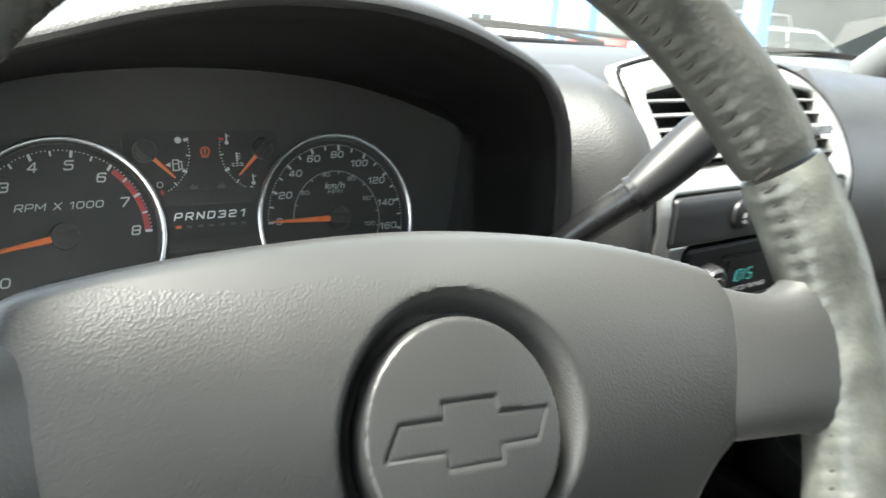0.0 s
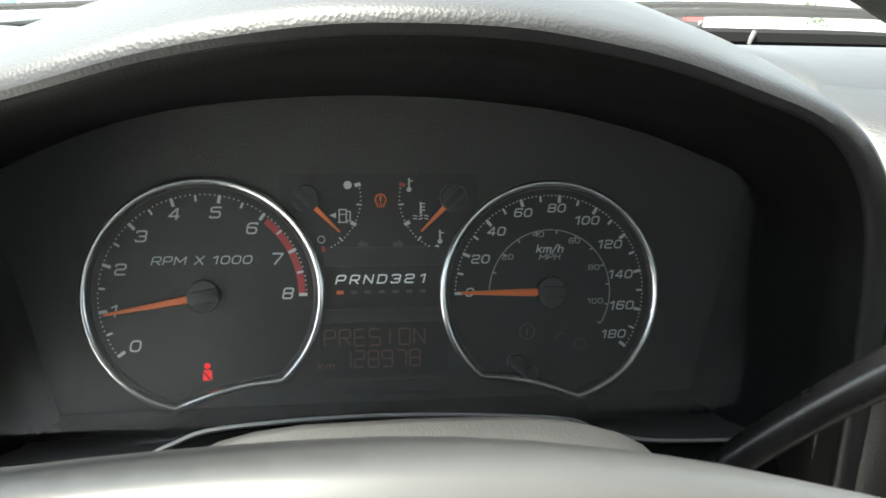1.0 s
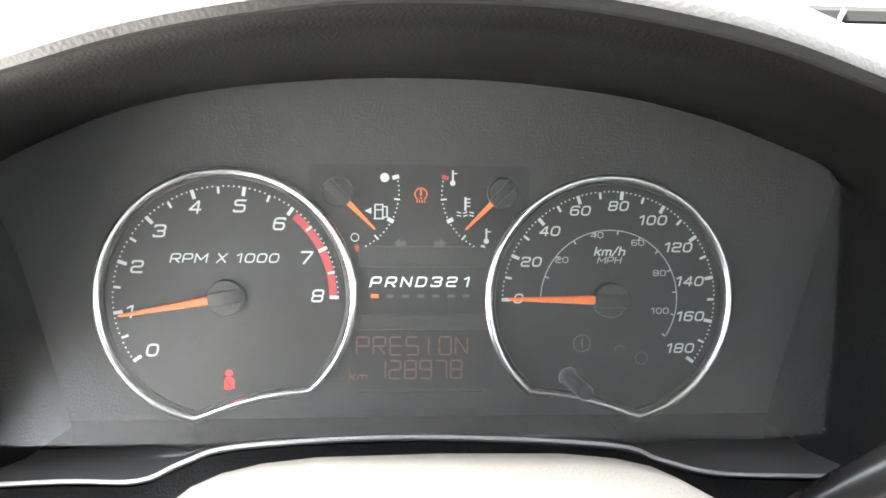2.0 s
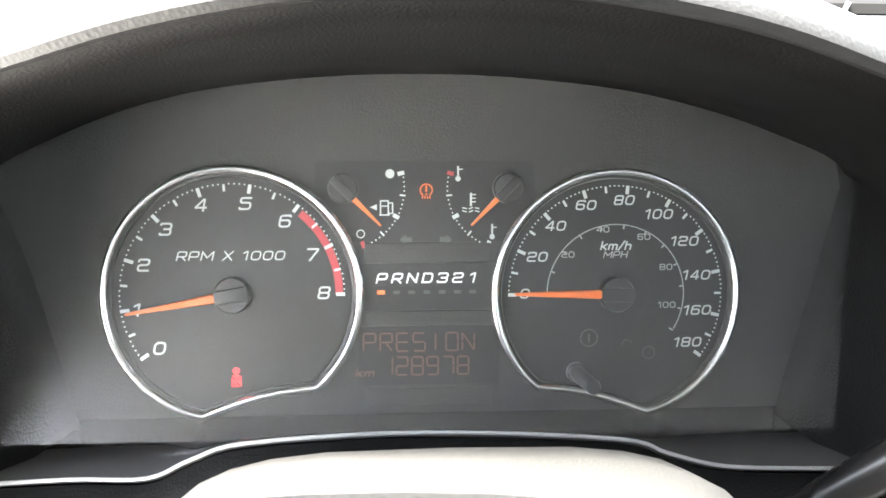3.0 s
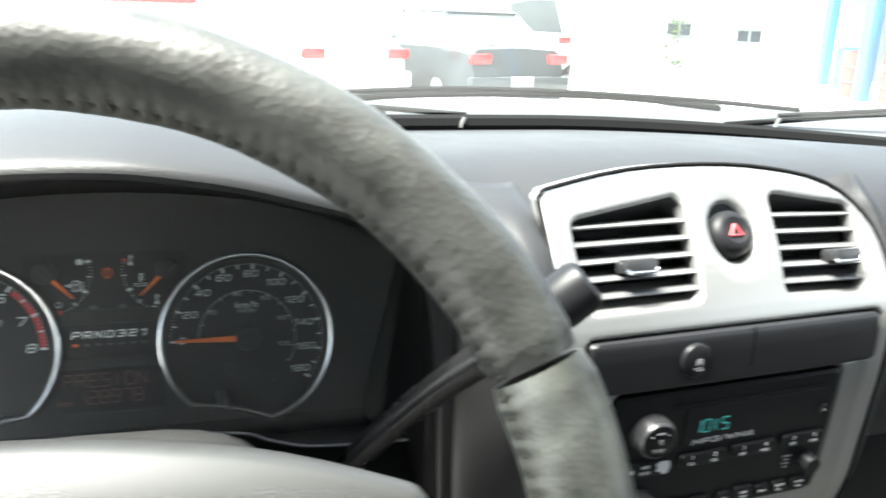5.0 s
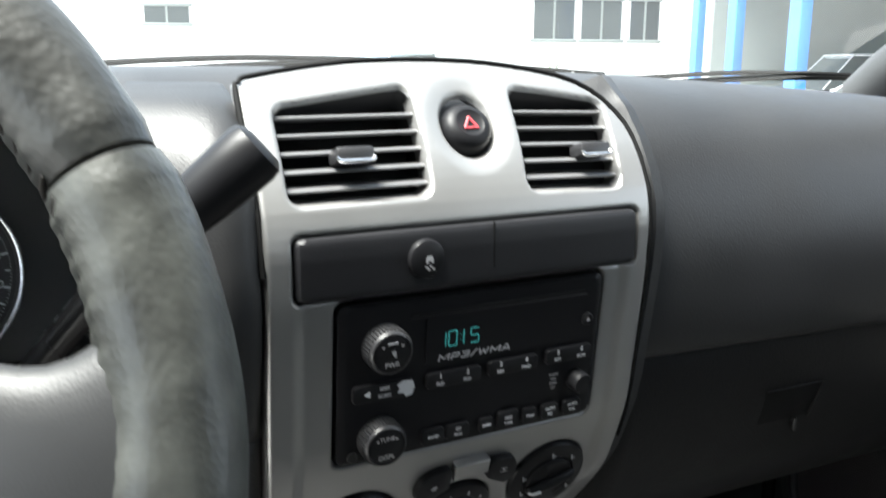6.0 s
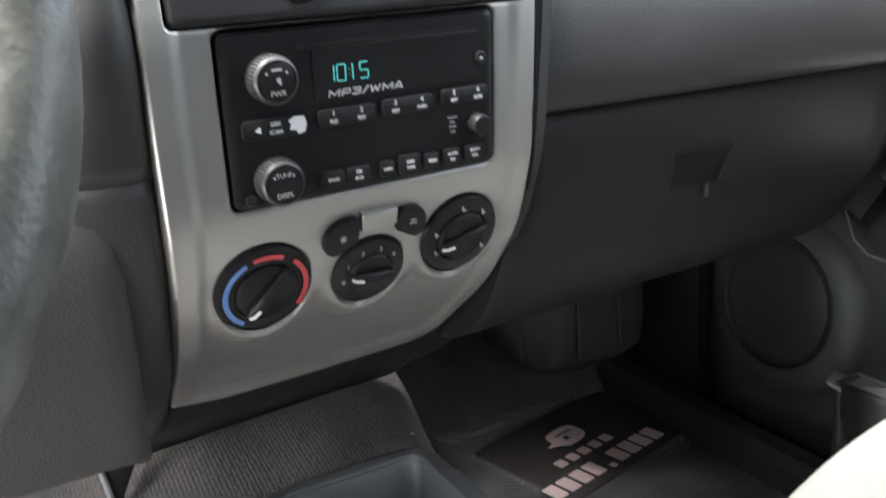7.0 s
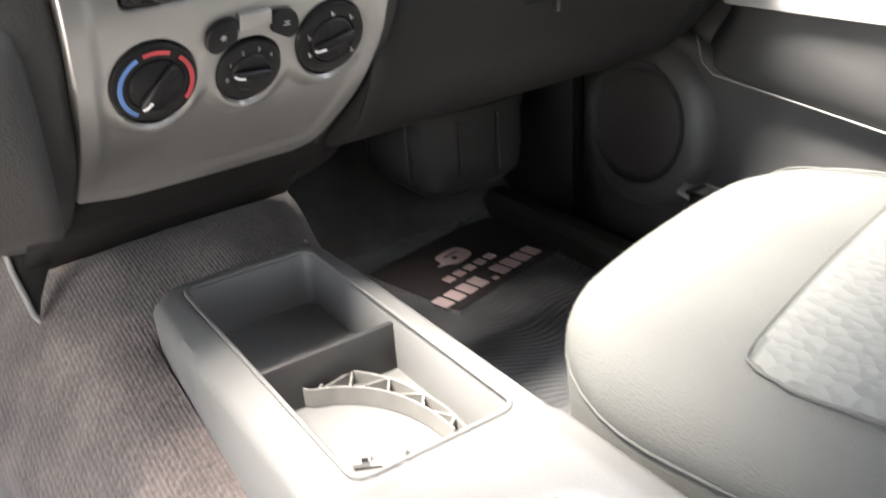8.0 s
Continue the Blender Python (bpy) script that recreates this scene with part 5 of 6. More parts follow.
# ---- heater controls ----
HV = [(0.0295, 230, "temperature"), (0.0245, -8, "fan"), (0.0283, 14, "mode")]
for m, (r, turn, what) in zip(DIALS, HV):
    control = part(what + "_control", lathe([(r + 0.0022, -0.008), (r + 0.0022, -0.0008), (r + 0.0012, 0.0012), (r - 0.001, 0.002), (r - 0.008, 0.0024), (r - 0.009, 0.0015), (0.0001, 0.0015)], m, 48), BLACKFACE, centre, "round black rotary control")
    part("dial_face", lathe([(r * 0.66, 0.0015), (r * 0.65, 0.0034), (r * 0.60, 0.0046), (0.0001, 0.0052)], m, 40), BLACK, control)
    L = r * 0.66
    part("blade", loft([[m @ pose(0, 0, 0, 0, 0, turn) @ Vector((t * L, w * math.cos(q), 0.003 + 0.75 * hgt * (0.5 + 0.5 * math.sin(q)))) for q in (2 * math.pi * j / 14 for j in range(14))] for t, w, hgt in ((-1, 0.0018, 0.004), (-0.9, 0.0034, 0.008), (0, 0.0044, 0.0105), (0.75, 0.0040, 0.009), (1, 0.0024, 0.006))]), BLACK, control, "black grip blade")
    tip = -1 if what == "fan" or what == "mode" else 1
    part("pointer", tube([(tip * L * 0.55, 0, 0.0106), (tip * L * 0.85, 0, 0.0096), (tip * L * 0.99, 0, 0.0075)], 0.0010, 8, m=m @ pose(0, 0, 0, 0, 0, turn)), WHITE, control, "white pointer mark")
    if what == "temperature":
        part("hot_band", arc_band((0, 0), r * 0.83, r * 0.94, -38, 48, 0.0030, 18, base=m), RED_PRINT, control, "red hot arc")
        part("hot_band", arc_band((0, 0), r * 0.83, r * 0.94, 66, 108, 0.0030, 14, base=m), RED_PRINT, control, "red hot arc")
        part("cold_band", arc_band((0, 0), r * 0.83, r * 0.94, 118, 235, 0.0030, 26, base=m), BLUE_PRINT, control, "blue cold arc")
    else:
        for a, s in ((188, "0"), (150, "1"), (112, "2"), (74, "3"), (38, "4")) if what == "fan" else ():
            part("dial_mark", text(s, 0.0052, m @ pose(*polar((0, 0), r * 0.81, a), 0.0032), 0.0001), GREY_PRINT, control)
        for a in (205, 165, 95, 48, -35) if what == "mode" else ():
            u, v = polar((0, 0), r * 0.79, a)
            part("dial_mark", bar(bar(bmesh.new(), u, v, 0.0011, 0.0046, 15, 0.0030, m), u + 0.0012, v - 0.0012, 0.0030, 0.0010, 25, 0.0030, m), GREY_PRINT, control)
for cx, pts, nm in ((-0.0215, smoothline([(0.0105, -0.0045), (0.0105, 0.0105), (0.0, 0.0115), (-0.0085, 0.007), (-0.0125, -0.001), (-0.0115, -0.0095), (-0.006, -0.0125), (0.0, -0.0105), (0.0105, -0.0045)], 4)[:-1], "snow"), (0.0270, smoothline([(-0.0095, -0.0045), (-0.0095, 0.0095), (0.0, 0.0105), (0.008, 0.0085), (0.0115, 0.001), (0.0105, -0.0075), (0.005, -0.0115), (0.0, -0.0100), (-0.0095, -0.0045)], 4)[:-1], "rear")):
    m = stack_at(cx, 0.5535, 0.0)
    b = part("button", prism([(p.x, p.y) for p in pts], -0.004, 0.0030, m, 0.0012), BLACK, centre, "black heater button")
    bm = bmesh.new()
    if nm == "snow":
        for k in range(3):
            bar(bm, -0.0008, -0.0005, 0.0048, 0.0006, 60 * k, 0.0031, m)
    else:
        bar(bm, 0.001, 0.0, 0.0055, 0.0006, 0, 0.0031, m)
        bar(bm, 0.001, 0.0026, 0.0045, 0.0006, 0, 0.0031, m)
        bar(bm, 0.001, 0.0013, 0.0006, 0.0030, 20, 0.0031, m)
    part("button_print", bm, GREY_PRINT, b)
part("silver_insert", prism([(-0.0123, -0.0036), (0.0123, -0.0024), (0.0123, 0.0084), (-0.0123, 0.0086)], -0.003, 0.0036, stack_at(0.0033, 0.5585), 0.0008), SILVER, centre, "bright silver insert")

# ---- tunnel carpet ----
def carpet_mat():
    m = mat("tunnel_carpet", (0.072, 0.056, 0.051), 0.95, mottle=0.55, mottle_size=15)
    nt = m.node_tree
    b = nt.nodes["Principled BSDF"]
    co = nt.nodes.new("ShaderNodeTexCoord")
    wv = nt.nodes.new("ShaderNodeTexWave")
    wv.bands_direction = "X"
    wv.inputs["Scale"].default_value, wv.inputs["Distortion"].default_value, wv.inputs["Detail"].default_value, wv.inputs["Detail Scale"].default_value = 78, 3.0, 4, 6.0
    ns = nt.nodes.new("ShaderNodeTexNoise")
    ns.inputs["Scale"].default_value, ns.inputs["Detail"].default_value = 190, 6
    mx = nt.nodes.new("ShaderNodeMath")
    mx.operation = "MULTIPLY_ADD"
    mx.inputs[1].default_value = 0.16
    bp = nt.nodes.new("ShaderNodeBump")
    bp.inputs["Strength"].default_value, bp.inputs["Distance"].default_value = 0.8, 0.003
    for n in (wv, ns):
        nt.links.new(co.outputs["Object"], n.inputs["Vector"])
    nt.links.new(wv.outputs["Fac"], mx.inputs[0])
    nt.links.new(ns.outputs[0], mx.inputs[2])
    nt.links.new(mx.outputs[0], bp.inputs["Height"])
    nt.links.new(bp.outputs[0], b.inputs["Normal"])
    # Shade between the ribs put into the colour, from the bump's own height.
    groove_shade = nt.nodes.new("ShaderNodeMapRange")
    groove_shade.inputs[1].default_value, groove_shade.inputs[2].default_value = 0.36, 0.76
    groove_shade.inputs[3].default_value, groove_shade.inputs[4].default_value = 0.55, 1.3
    nt.links.new(mx.outputs[0], groove_shade.inputs[0])
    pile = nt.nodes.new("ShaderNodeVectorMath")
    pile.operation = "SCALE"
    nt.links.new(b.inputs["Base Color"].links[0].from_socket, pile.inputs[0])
    nt.links.new(groove_shade.outputs[0], pile.inputs["Scale"])
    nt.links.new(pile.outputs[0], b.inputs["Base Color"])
    b.inputs["Sheen Weight"].default_value = 0.25
    b.inputs["Sheen Roughness"].default_value = 0.5
    return m


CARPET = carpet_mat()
hump_rows = []
for y, dx, wl, wr, h in ((0.62, 0.0, 0.30, 0.25, 0.30), (0.45, 0.0, 0.29, 0.22, 0.298), (0.32, 0.0, 0.28, 0.20, 0.294), (0.22, 0.0, 0.27, 0.175, 0.288), (0.15, 0, 0.26, 0.16, 0.280), (0.09, 0, 0.253, 0.153, 0.271), (0.06, 0, 0.25, 0.15, 0.265), (-0.08, 0, 0.24, 0.145, 0.235), (-0.3, 0, 0.23, 0.145, 0.20), (-0.7, 0, 0.23, 0.145, 0.18), (-1.5, 0, 0.23, 0.145, 0.17)):
    sec = [(-0.86, -0.1), (-0.855, 0.06), (-0.85, 0.30), (-0.835, 0.43), (-0.80, 0.50), (-0.72, 0.62), (-0.52, 0.86), (-0.28, 0.97), (0, 1.0), (0.5, 0.99), (0.8, 0.95), (1.0, 0.82), (1.12, 0.5), (1.22, 0.12), (1.3, -0.1)]
    row = smoothline([(0.365 + (wl if x < 0 else wr) * x, y, h * z) for x, z in sec], 4)
    row = [p - Vector((0, 0, 0.06 if 0.312 < p.x < 0.478 and y < 0.075 else 0)) for p in row]
    hump_rows.append([p + Vector((0, 0, 0.004 * noise.noise(Vector((p.x * 18, y * 18, 3))))) for p in row])
dense = []
for a, b in zip(hump_rows, hump_rows[1:]):
    for k in range(4):
        dense.append([p.lerp(q, k / 4) for p, q in zip(a, b)])
dense.append(hump_rows[-1])
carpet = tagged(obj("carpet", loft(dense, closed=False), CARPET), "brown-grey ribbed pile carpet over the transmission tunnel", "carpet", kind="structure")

# dark trim between stack and carpet
rows = []
for x in np.linspace(-0.165, 0.145, 12):
    rows.append([stack(x, 0.425, -0.012), stack(x, 0.40, -0.010), stack(x, 0.385, -0.004), Vector((0.383 + x, 0.105 + x * 0.09, 0.368)), Vector((0.383 + x, 0.15 + x * 0.09, 0.343)), Vector((0.383 + x, 0.20 + x * 0.09, 0.318)), Vector((0.383 + x, 0.25 + x * 0.09, 0.285))])
skin(rows, 0.006, DASH_SHADED, "lower_trim", centre, "dark plastic trim below the bezel")
foot = part("trim_foot", prism([(0.208, 0.37), (0.2085, 0.31), (0.2155, 0.254), (0.220, 0.247), (0.226, 0.268), (0.244, 0.303), (0.27, 0.332), (0.27, 0.37)], -0.003, 0.003, basis((0, 0.203, 0), Vector((1, 0, 0)), Vector((0, 0, 1)), Vector((0, -1, 0))), 0.0015), DASH_SHADED, centre, "dark pointed foot of the trim")
part("foot_edge", tube([(0.207, 0.199, 0.37), (0.2078, 0.198, 0.31), (0.2155, 0.198, 0.255), (0.220, 0.199, 0.246)], 0.0032, 8), STALK, foot, "pale edge strip")

# ---- floor console ----
console = thing("floor_console", "grey plastic floor console with an open divided tray", "console")
con_out = poly_sdf(smoothline([(0.300, -0.75), (0.298, -0.30), (0.299, 0.02), (0.308, 0.056), (0.335, 0.068), (0.445, 0.070), (0.470, 0.060), (0.484, 0.02), (0.488, -0.30), (0.488, -0.75)], 4))
con_hole = poly_sdf(rrect(0.3335, -0.284, 0.456, 0.044, 0.012))
cup = circle_sdf(0.396, -0.418, 0.040)


def con_top(x, y, h=0.0):
    side = max(0.0, abs(x - 0.393) - 0.066)
    return Vector((x, y, 0.304 + h - side * 0.25 + (0.004 if y < -0.31 else 0.004 * max(0, min(1, (-0.295 - y) / 0.015)))))


part("body", panel(con_top, 0.292, 0.494, -0.75, 0.075, 0.004, lambda x, y: max(con_out(x, y), -con_hole(x, y), -cup(x, y)), 0.009, 0.085), CONSOLE, console)
part("tray_rim", tube([(x, y, 0.3045) for x, y in rrect(0.330, -0.288, 0.4595, 0.048, 0.013)], 0.0018, 8, True), CONSOLE, console)
part("tray_floor", box((0.395, -0.037, 0.246), (0.128, 0.17, 0.006), 0.002), CONSOLE, console)
part("tray_floor", box((0.395, -0.205, 0.249), (0.128, 0.17, 0.006), 0.002), CONSOLE, console)
# Divider coloured black: the shade on its face put into the colour.
part("divider", box((0.395, -0.119, 0.273), (0.124, 0.006, 0.050), 0.002), SOFTBLACK, console, "thin divider wall, black for the shade on its face")
part("cup_well", lathe([(0.041, 0.303), (0.0385, 0.300), (0.036, 0.235), (0.0001, 0.233)], pose(0.396, -0.418, 0), 32), CONSOLE, console)

# broken plastic bracket and metal clip left in the tray
bracket = thing("plastic_bracket", "broken pale grey curved plastic bracket with ribs, lying in the tray", "bracket")
arc = smoothline([(0.366, -0.118, 0), (0.372, -0.128, 0), (0.390, -0.137, 0), (0.410, -0.156, 0), (0.424, -0.180, 0), (0.432, -0.210, 0), (0.434, -0.243, 0)], 5)
back = smoothline([(0.397, -0.103, 0), (0.404, -0.112, 0), (0.416, -0.124, 0), (0.432, -0.150, 0), (0.441, -0.180, 0), (0.446, -0.215, 0), (0.443, -0.246, 0)], 5)
Z0 = 0.253


def ribbon(line, h0, h1, t=0.0016):
    rows = []
    for i, p in enumerate(line):
        d = (line[min(i + 1, len(line) - 1)] - line[max(i - 1, 0)]).normalized()
        n = Vector((-d.y, d.x, 0)) * t / 2
        rows.append([p + n + Vector((0, 0, h0)), p - n + Vector((0, 0, h0)), p - n + Vector((0, 0, h1)), p + n + Vector((0, 0, h1))])
    return loft(rows)


part("front_wall", ribbon(arc, Z0, Z0 + 0.017), PALEPART, bracket)
part("back_wall", ribbon(back, Z0, Z0 + 0.014), PALEPART, bracket)
web = [[arc[k] + Vector((0, 0, Z0 + 0.002)), back[k] + Vector((0, 0, Z0 + 0.002))] for k in range(len(arc))]
wo = obj("web", loft(web, closed=False), PALEPART, bracket)
wm = wo.modifiers.new("thickness", "SOLIDIFY")
wm.thickness = 0.0016
for i, j in ((6, 3), (6, 9), (12, 9), (12, 15), (18, 15), (18, 21), (24, 21), (24, 27), (29, 27), (2, 6), (2, 1)):
    part("rib", ribbon([arc[min(i, 30)], back[min(j, 30)]], Z0, Z0 + 0.014, 0.0014), PALEPART, bracket)
part("spike", tube([(0.399, -0.108, Z0 + 0.012), (0.398, -0.104, Z0 + 0.022), (0.402, -0.110, Z0 + 0.026)], [0.003, 0.002, 0.0006], 6), PALEPART, bracket)
clip = thing("metal_clip", "small bent bright metal clip lying in the tray", "clip")
cm = pose(0.379, -0.221, Z0 + 0.0004, 0, 0, -28) @ Matrix.Diagonal((1.35, 1.35, 1.35, 1))
part("plate", box((0.009, 0.0, 0.001), (0.014, 0.012, 0.0012), 0.0003, cm), CHROME_DULL, clip)
part("tab", box((0.015, 0.002, 0.004), (0.0012, 0.010, 0.007), 0.0003, cm), CHROME_DULL, clip)
part("neck", box((-0.001, -0.003, 0.0012), (0.007, 0.004, 0.0012), 0.0003, cm), CHROME_DULL, clip)
part("head", box((-0.009, 0.0, 0.0025), (0.010, 0.010, 0.004), 0.0006, cm), CHROME_DULL, clip)
part("notch", box((-0.007, -0.004, 0.005), (0.004, 0.003, 0.001), 0, cm), SEAL, clip)

# ---- rubber mat ----
NX, NY = 190, 330
xs, ys = np.linspace(0.575, 1.055, NX), np.linspace(-0.42, 0.53, NY)
X, Y = np.meshgrid(xs, ys, indexing="ij")
phase = (Y + 0.05 * np.sin(X * 9.0) + 0.012 * np.sin(X * 31 + Y * 8)) / 0.0115 * 2 * np.pi
plate_x, plate_y = (X - 0.893) * math.cos(0.235) + (Y - 0.40) * math.sin(0.235), -(X - 0.893) * math.sin(0.235) + (Y - 0.40) * math.cos(0.235)
on_plate = (np.abs(plate_x) < 0.146) & (np.abs(plate_y) < 0.103)
edge_d = np.minimum.reduce([X - 0.575, 1.055 - X, Y + 0.42, 0.53 - Y])
ramp = np.clip((Y - 0.51) / 0.02, 0, 1) ** 2 * 0.01
Z = np.where(on_plate, 0.0165, 0.0125 + 0.0022 * np.sin(phase)) + np.where(edge_d < 0.014, 0.003, 0) + ramp
verts = np.stack([X, Y, Z], -1).reshape(-1, 3)
low = verts.copy()
idx = np.arange(NX * NY).reshape(NX, NY)
quads = np.stack([idx[:-1, :-1], idx[1:, :-1], idx[1:, 1:], idx[:-1, 1:]], -1).reshape(-1, 4)
me = bpy.data.meshes.new("rubber_mat")
me.from_pydata(verts.tolist(), [], quads.tolist())
me.polygons.foreach_set("use_smooth", [True] * len(quads))
me.materials.append(RUBBER)
floor_mat = tagged(new("rubber_mat", me), "dusty black rubber floor mat with wavy ribs and a printed plate", "floor mat")
mm = pose(0.893, 0.40, 0.0165, 0, 0, math.degrees(0.235))
part("print_plate", prism(rrect(-0.143, -0.100, 0.143, 0.100, 0.008), 0, 0.003, mm, 0.001), MATPLATE, floor_mat, "flat dark plate with faded pink print")


def on_mat(x, y):
    return mm @ pose(x, y, 0.0032)


bm = bmesh.new()
arcpts = smoothline([(-0.060, 0.022, 0), (-0.045, 0.028, 0), (-0.040, 0.046, 0), (-0.020, 0.052, 0), (0.010, 0.050, 0), (0.018, 0.036, 0), (0.014, 0.012, 0), (-0.006, 0.004, 0), (-0.030, 0.004, 0), (-0.042, 0.014, 0), (-0.060, 0.022, 0)], 3)
prism([(p.x, p.y) for p in arcpts[:-1]], 0, 0.0012, on_mat(0, 0), bm=bm)
part("printed_mark", bm, LOGO, floor_mat, "faded pink plain mark")
bm = bmesh.new()
for x, y, w, h in ((-0.012, 0.036, 0.034, 0.0035), (-0.018, 0.022, 0.010, 0.010)):
    prism([(x - w / 2, y - h / 2), (x + w / 2, y - h / 2), (x + w / 2, y + h / 2), (x - w / 2, y + h / 2)], 0.0012, 0.0016, on_mat(0, 0), bm=bm)
part("mark_gap", bm, MATPLATE, floor_mat)
for k in range(5):
    part("printed_bar", prism(rrect(-0.0085, -0.009, 0.0085, 0.009, 0.002), 0, 0.0012, on_mat(-0.080 + k * 0.0255, -0.022)), LOGO, floor_mat)
for k in range(9):
    if k == 4:
        part("printed_bar", prism(rrect(-0.005, -0.005, 0.005, 0.005, 0.001), 0, 0.0012, on_mat(-0.142 + k * 0.0275, -0.080)), LOGO, floor_mat)
    else:
        part("printed_bar", prism(rrect(-0.0105, -0.0165, 0.0105, 0.0165, 0.002), 0, 0.0012, on_mat(-0.142 + k * 0.0275, -0.066)), LOGO, floor_mat)

# blower housing in the footwell
blower = thing("blower_housing", "dark moulded plastic blower housing under the dash", "blower")
part("housing", loft([[Vector((0.865 + 0.10 * s * np.sign(math.cos(q)) * abs(math.cos(q)) ** 0.36, 0.42 + 0.10 * s * np.sign(math.sin(q)) * abs(math.sin(q)) ** 0.36, z)) for q in (2 * math.pi * j / 24 for j in range(24))] for z, s in ((0.165, 0.45), (0.17, 0.75), (0.19, 0.95), (0.23, 1.0), (0.40, 1.0))]), DASH_LIT, blower)
part("motor_cap", lathe([(0.062, 0.200), (0.058, 0.188), (0.05, 0.182), (0.0001, 0.180)], pose(0.865, 0.42, -0.03), 28), SOFTBLACK, blower, "round black motor cap")
part("flange", loft([[Vector((0.865 + 0.104 * np.sign(math.cos(q)) * abs(math.cos(q)) ** 0.36, 0.42 + 0.104 * np.sign(math.sin(q)) * abs(math.sin(q)) ** 0.36, z)) for q in (2 * math.pi * j / 24 for j in range(24))] for z in (0.292, 0.296, 0.302, 0.306)]), DASH_LIT, blower)

for x, y in ((0.764, 0.36), (0.764, 0.48), (0.83, 0.318), (0.90, 0.318)):
    part("rib", box((x, y, 0.245), (0.006, 0.006, 0.09), 0.002), DASH_LIT, blower)
crumb = thing("paper_scrap", "tiny white paper scrap lying on the tunnel carpet", "paper scrap")
part("scrap", prism([(-0.002, -0.0016), (0.0022, -0.0012), (0.0016, 0.0018), (-0.0012, 0.0015)], 0, 0.0012, pose(0.5020, 0.1556, 0.2616, 0, 22)), WHITE, crumb)

# ---- passenger seat ----
seat = thing("passenger_seat", "light grey cloth passenger seat cushion with woven insert", "seat")
SM = pose(0.776, -0.563, 0.004, 0, 0, 14)


def seat_ring(z, inset, n=96):
    """The cushion's outline at a height, evenly stepped."""
    hx, hy = 0.250 - inset, 0.392 - inset
    pts = [Vector((x, y, 0)) for x, y in rrect(-hx, -hy, hx, hy, max(0.03, 0.13 - inset), 12)]
    gaps = [(pts[(i + 1) % len(pts)] - p).length for i, p in enumerate(pts)]
    out, total = [], sum(gaps)
    for k in range(n):
        d, i = total * k / n, 0
        while d > gaps[i]:
            d, i = d - gaps[i], i + 1
        p = pts[i].lerp(pts[(i + 1) % len(pts)], d / max(gaps[i], 1e-9))
        w = 1 - 0.10 * max(0, p.y / 0.39) ** 2
        out.append(SM @ Vector((p.x * w, p.y - 0.03 * (abs(p.x) / 0.25) ** 2 * max(0, p.y / 0.39), z)))
    return out


part("cushion_base", loft([seat_ring(z, i) for z, i in ((0.07, 0.05), (0.10, 0.03), (0.16, 0.018), (0.24, 0.010), (0.292, 0.006), (0.300, 0.009))]), SEATCLOTH, seat, "grey cloth seat side")
part("cushion_top", loft([seat_ring(z, i) for z, i in ((0.299, 0.0075), (0.306, 0.005), (0.318, 0.007), (0.332, 0.014), (0.345, 0.028), (0.354, 0.050), (0.3575, 0.09), (0.357, 0.14), (0.358, 0.20), (0.358, 0.24))]), SEATCLOTH, seat, "light grey cloth seat cushion")
part("piping", tube(seat_ring(0.3015, 0.0068), 0.0018, 8, True), SEATCLOTH, seat, "piping round the cushion")
INS = smoothline([(-0.201, -0.36, 0), (-0.198, -0.05, 0), (-0.196, 0.15, 0), (-0.191, 0.184, 0), (-0.183, 0.203, 0), (-0.167, 0.2125, 0), (-0.10, 0.217, 0), (0, 0.219, 0), (0.10, 0.217, 0), (0.172, 0.2135, 0), (0.190, 0.205, 0), (0.197, 0.186, 0), (0.200, 0.15, 0), (0.202, -0.05, 0), (0.205, -0.36, 0)], 6)


def ins_top(x, y, h=0.0):
    return SM @ Vector((x, y, 0.3625 + h - 0.004 * (x / 0.2) ** 2))


part("woven_insert", panel(ins_top, -0.21, 0.21, -0.37, 0.235, 0.006, poly_sdf(INS), 0.010, 0.02), SEATWEAVE, seat, "pale woven honeycomb cloth insert")
part("seam", tube([SM @ Vector((p.x, p.y, 0.3575)) for p in INS], 0.0012, 6), SEATCLOTH, seat)
part("seam", tube([SM @ Vector((x, y, z)) for x, y, z in smoothline([(0.188, 0.19, 0.3585), (0.176, 0.24, 0.3583), (0.165, 0.285, 0.3575), (0.160, 0.316, 0.3545), (0.157, 0.335, 0.3465), (0.156, 0.347, 0.3360)], 4)], 0.0009, 6), SEATCLOTH, seat)
part("buckle_stalk", box((0, 0, 0), (0.020, 0.040, 0.090), 0.008, pose(0.511, -0.372, 0.218, -12)), CAP, seat, "pale buckle stalk beside the cushion")
part("seat_rail", box((0.60, -0.60, 0.045), (0.03, 0.7, 0.08), 0.01), SOFTBLACK, seat)
part("seat_rail", box((0.95, -0.60, 0.045), (0.03, 0.7, 0.08), 0.01), SOFTBLACK, seat)

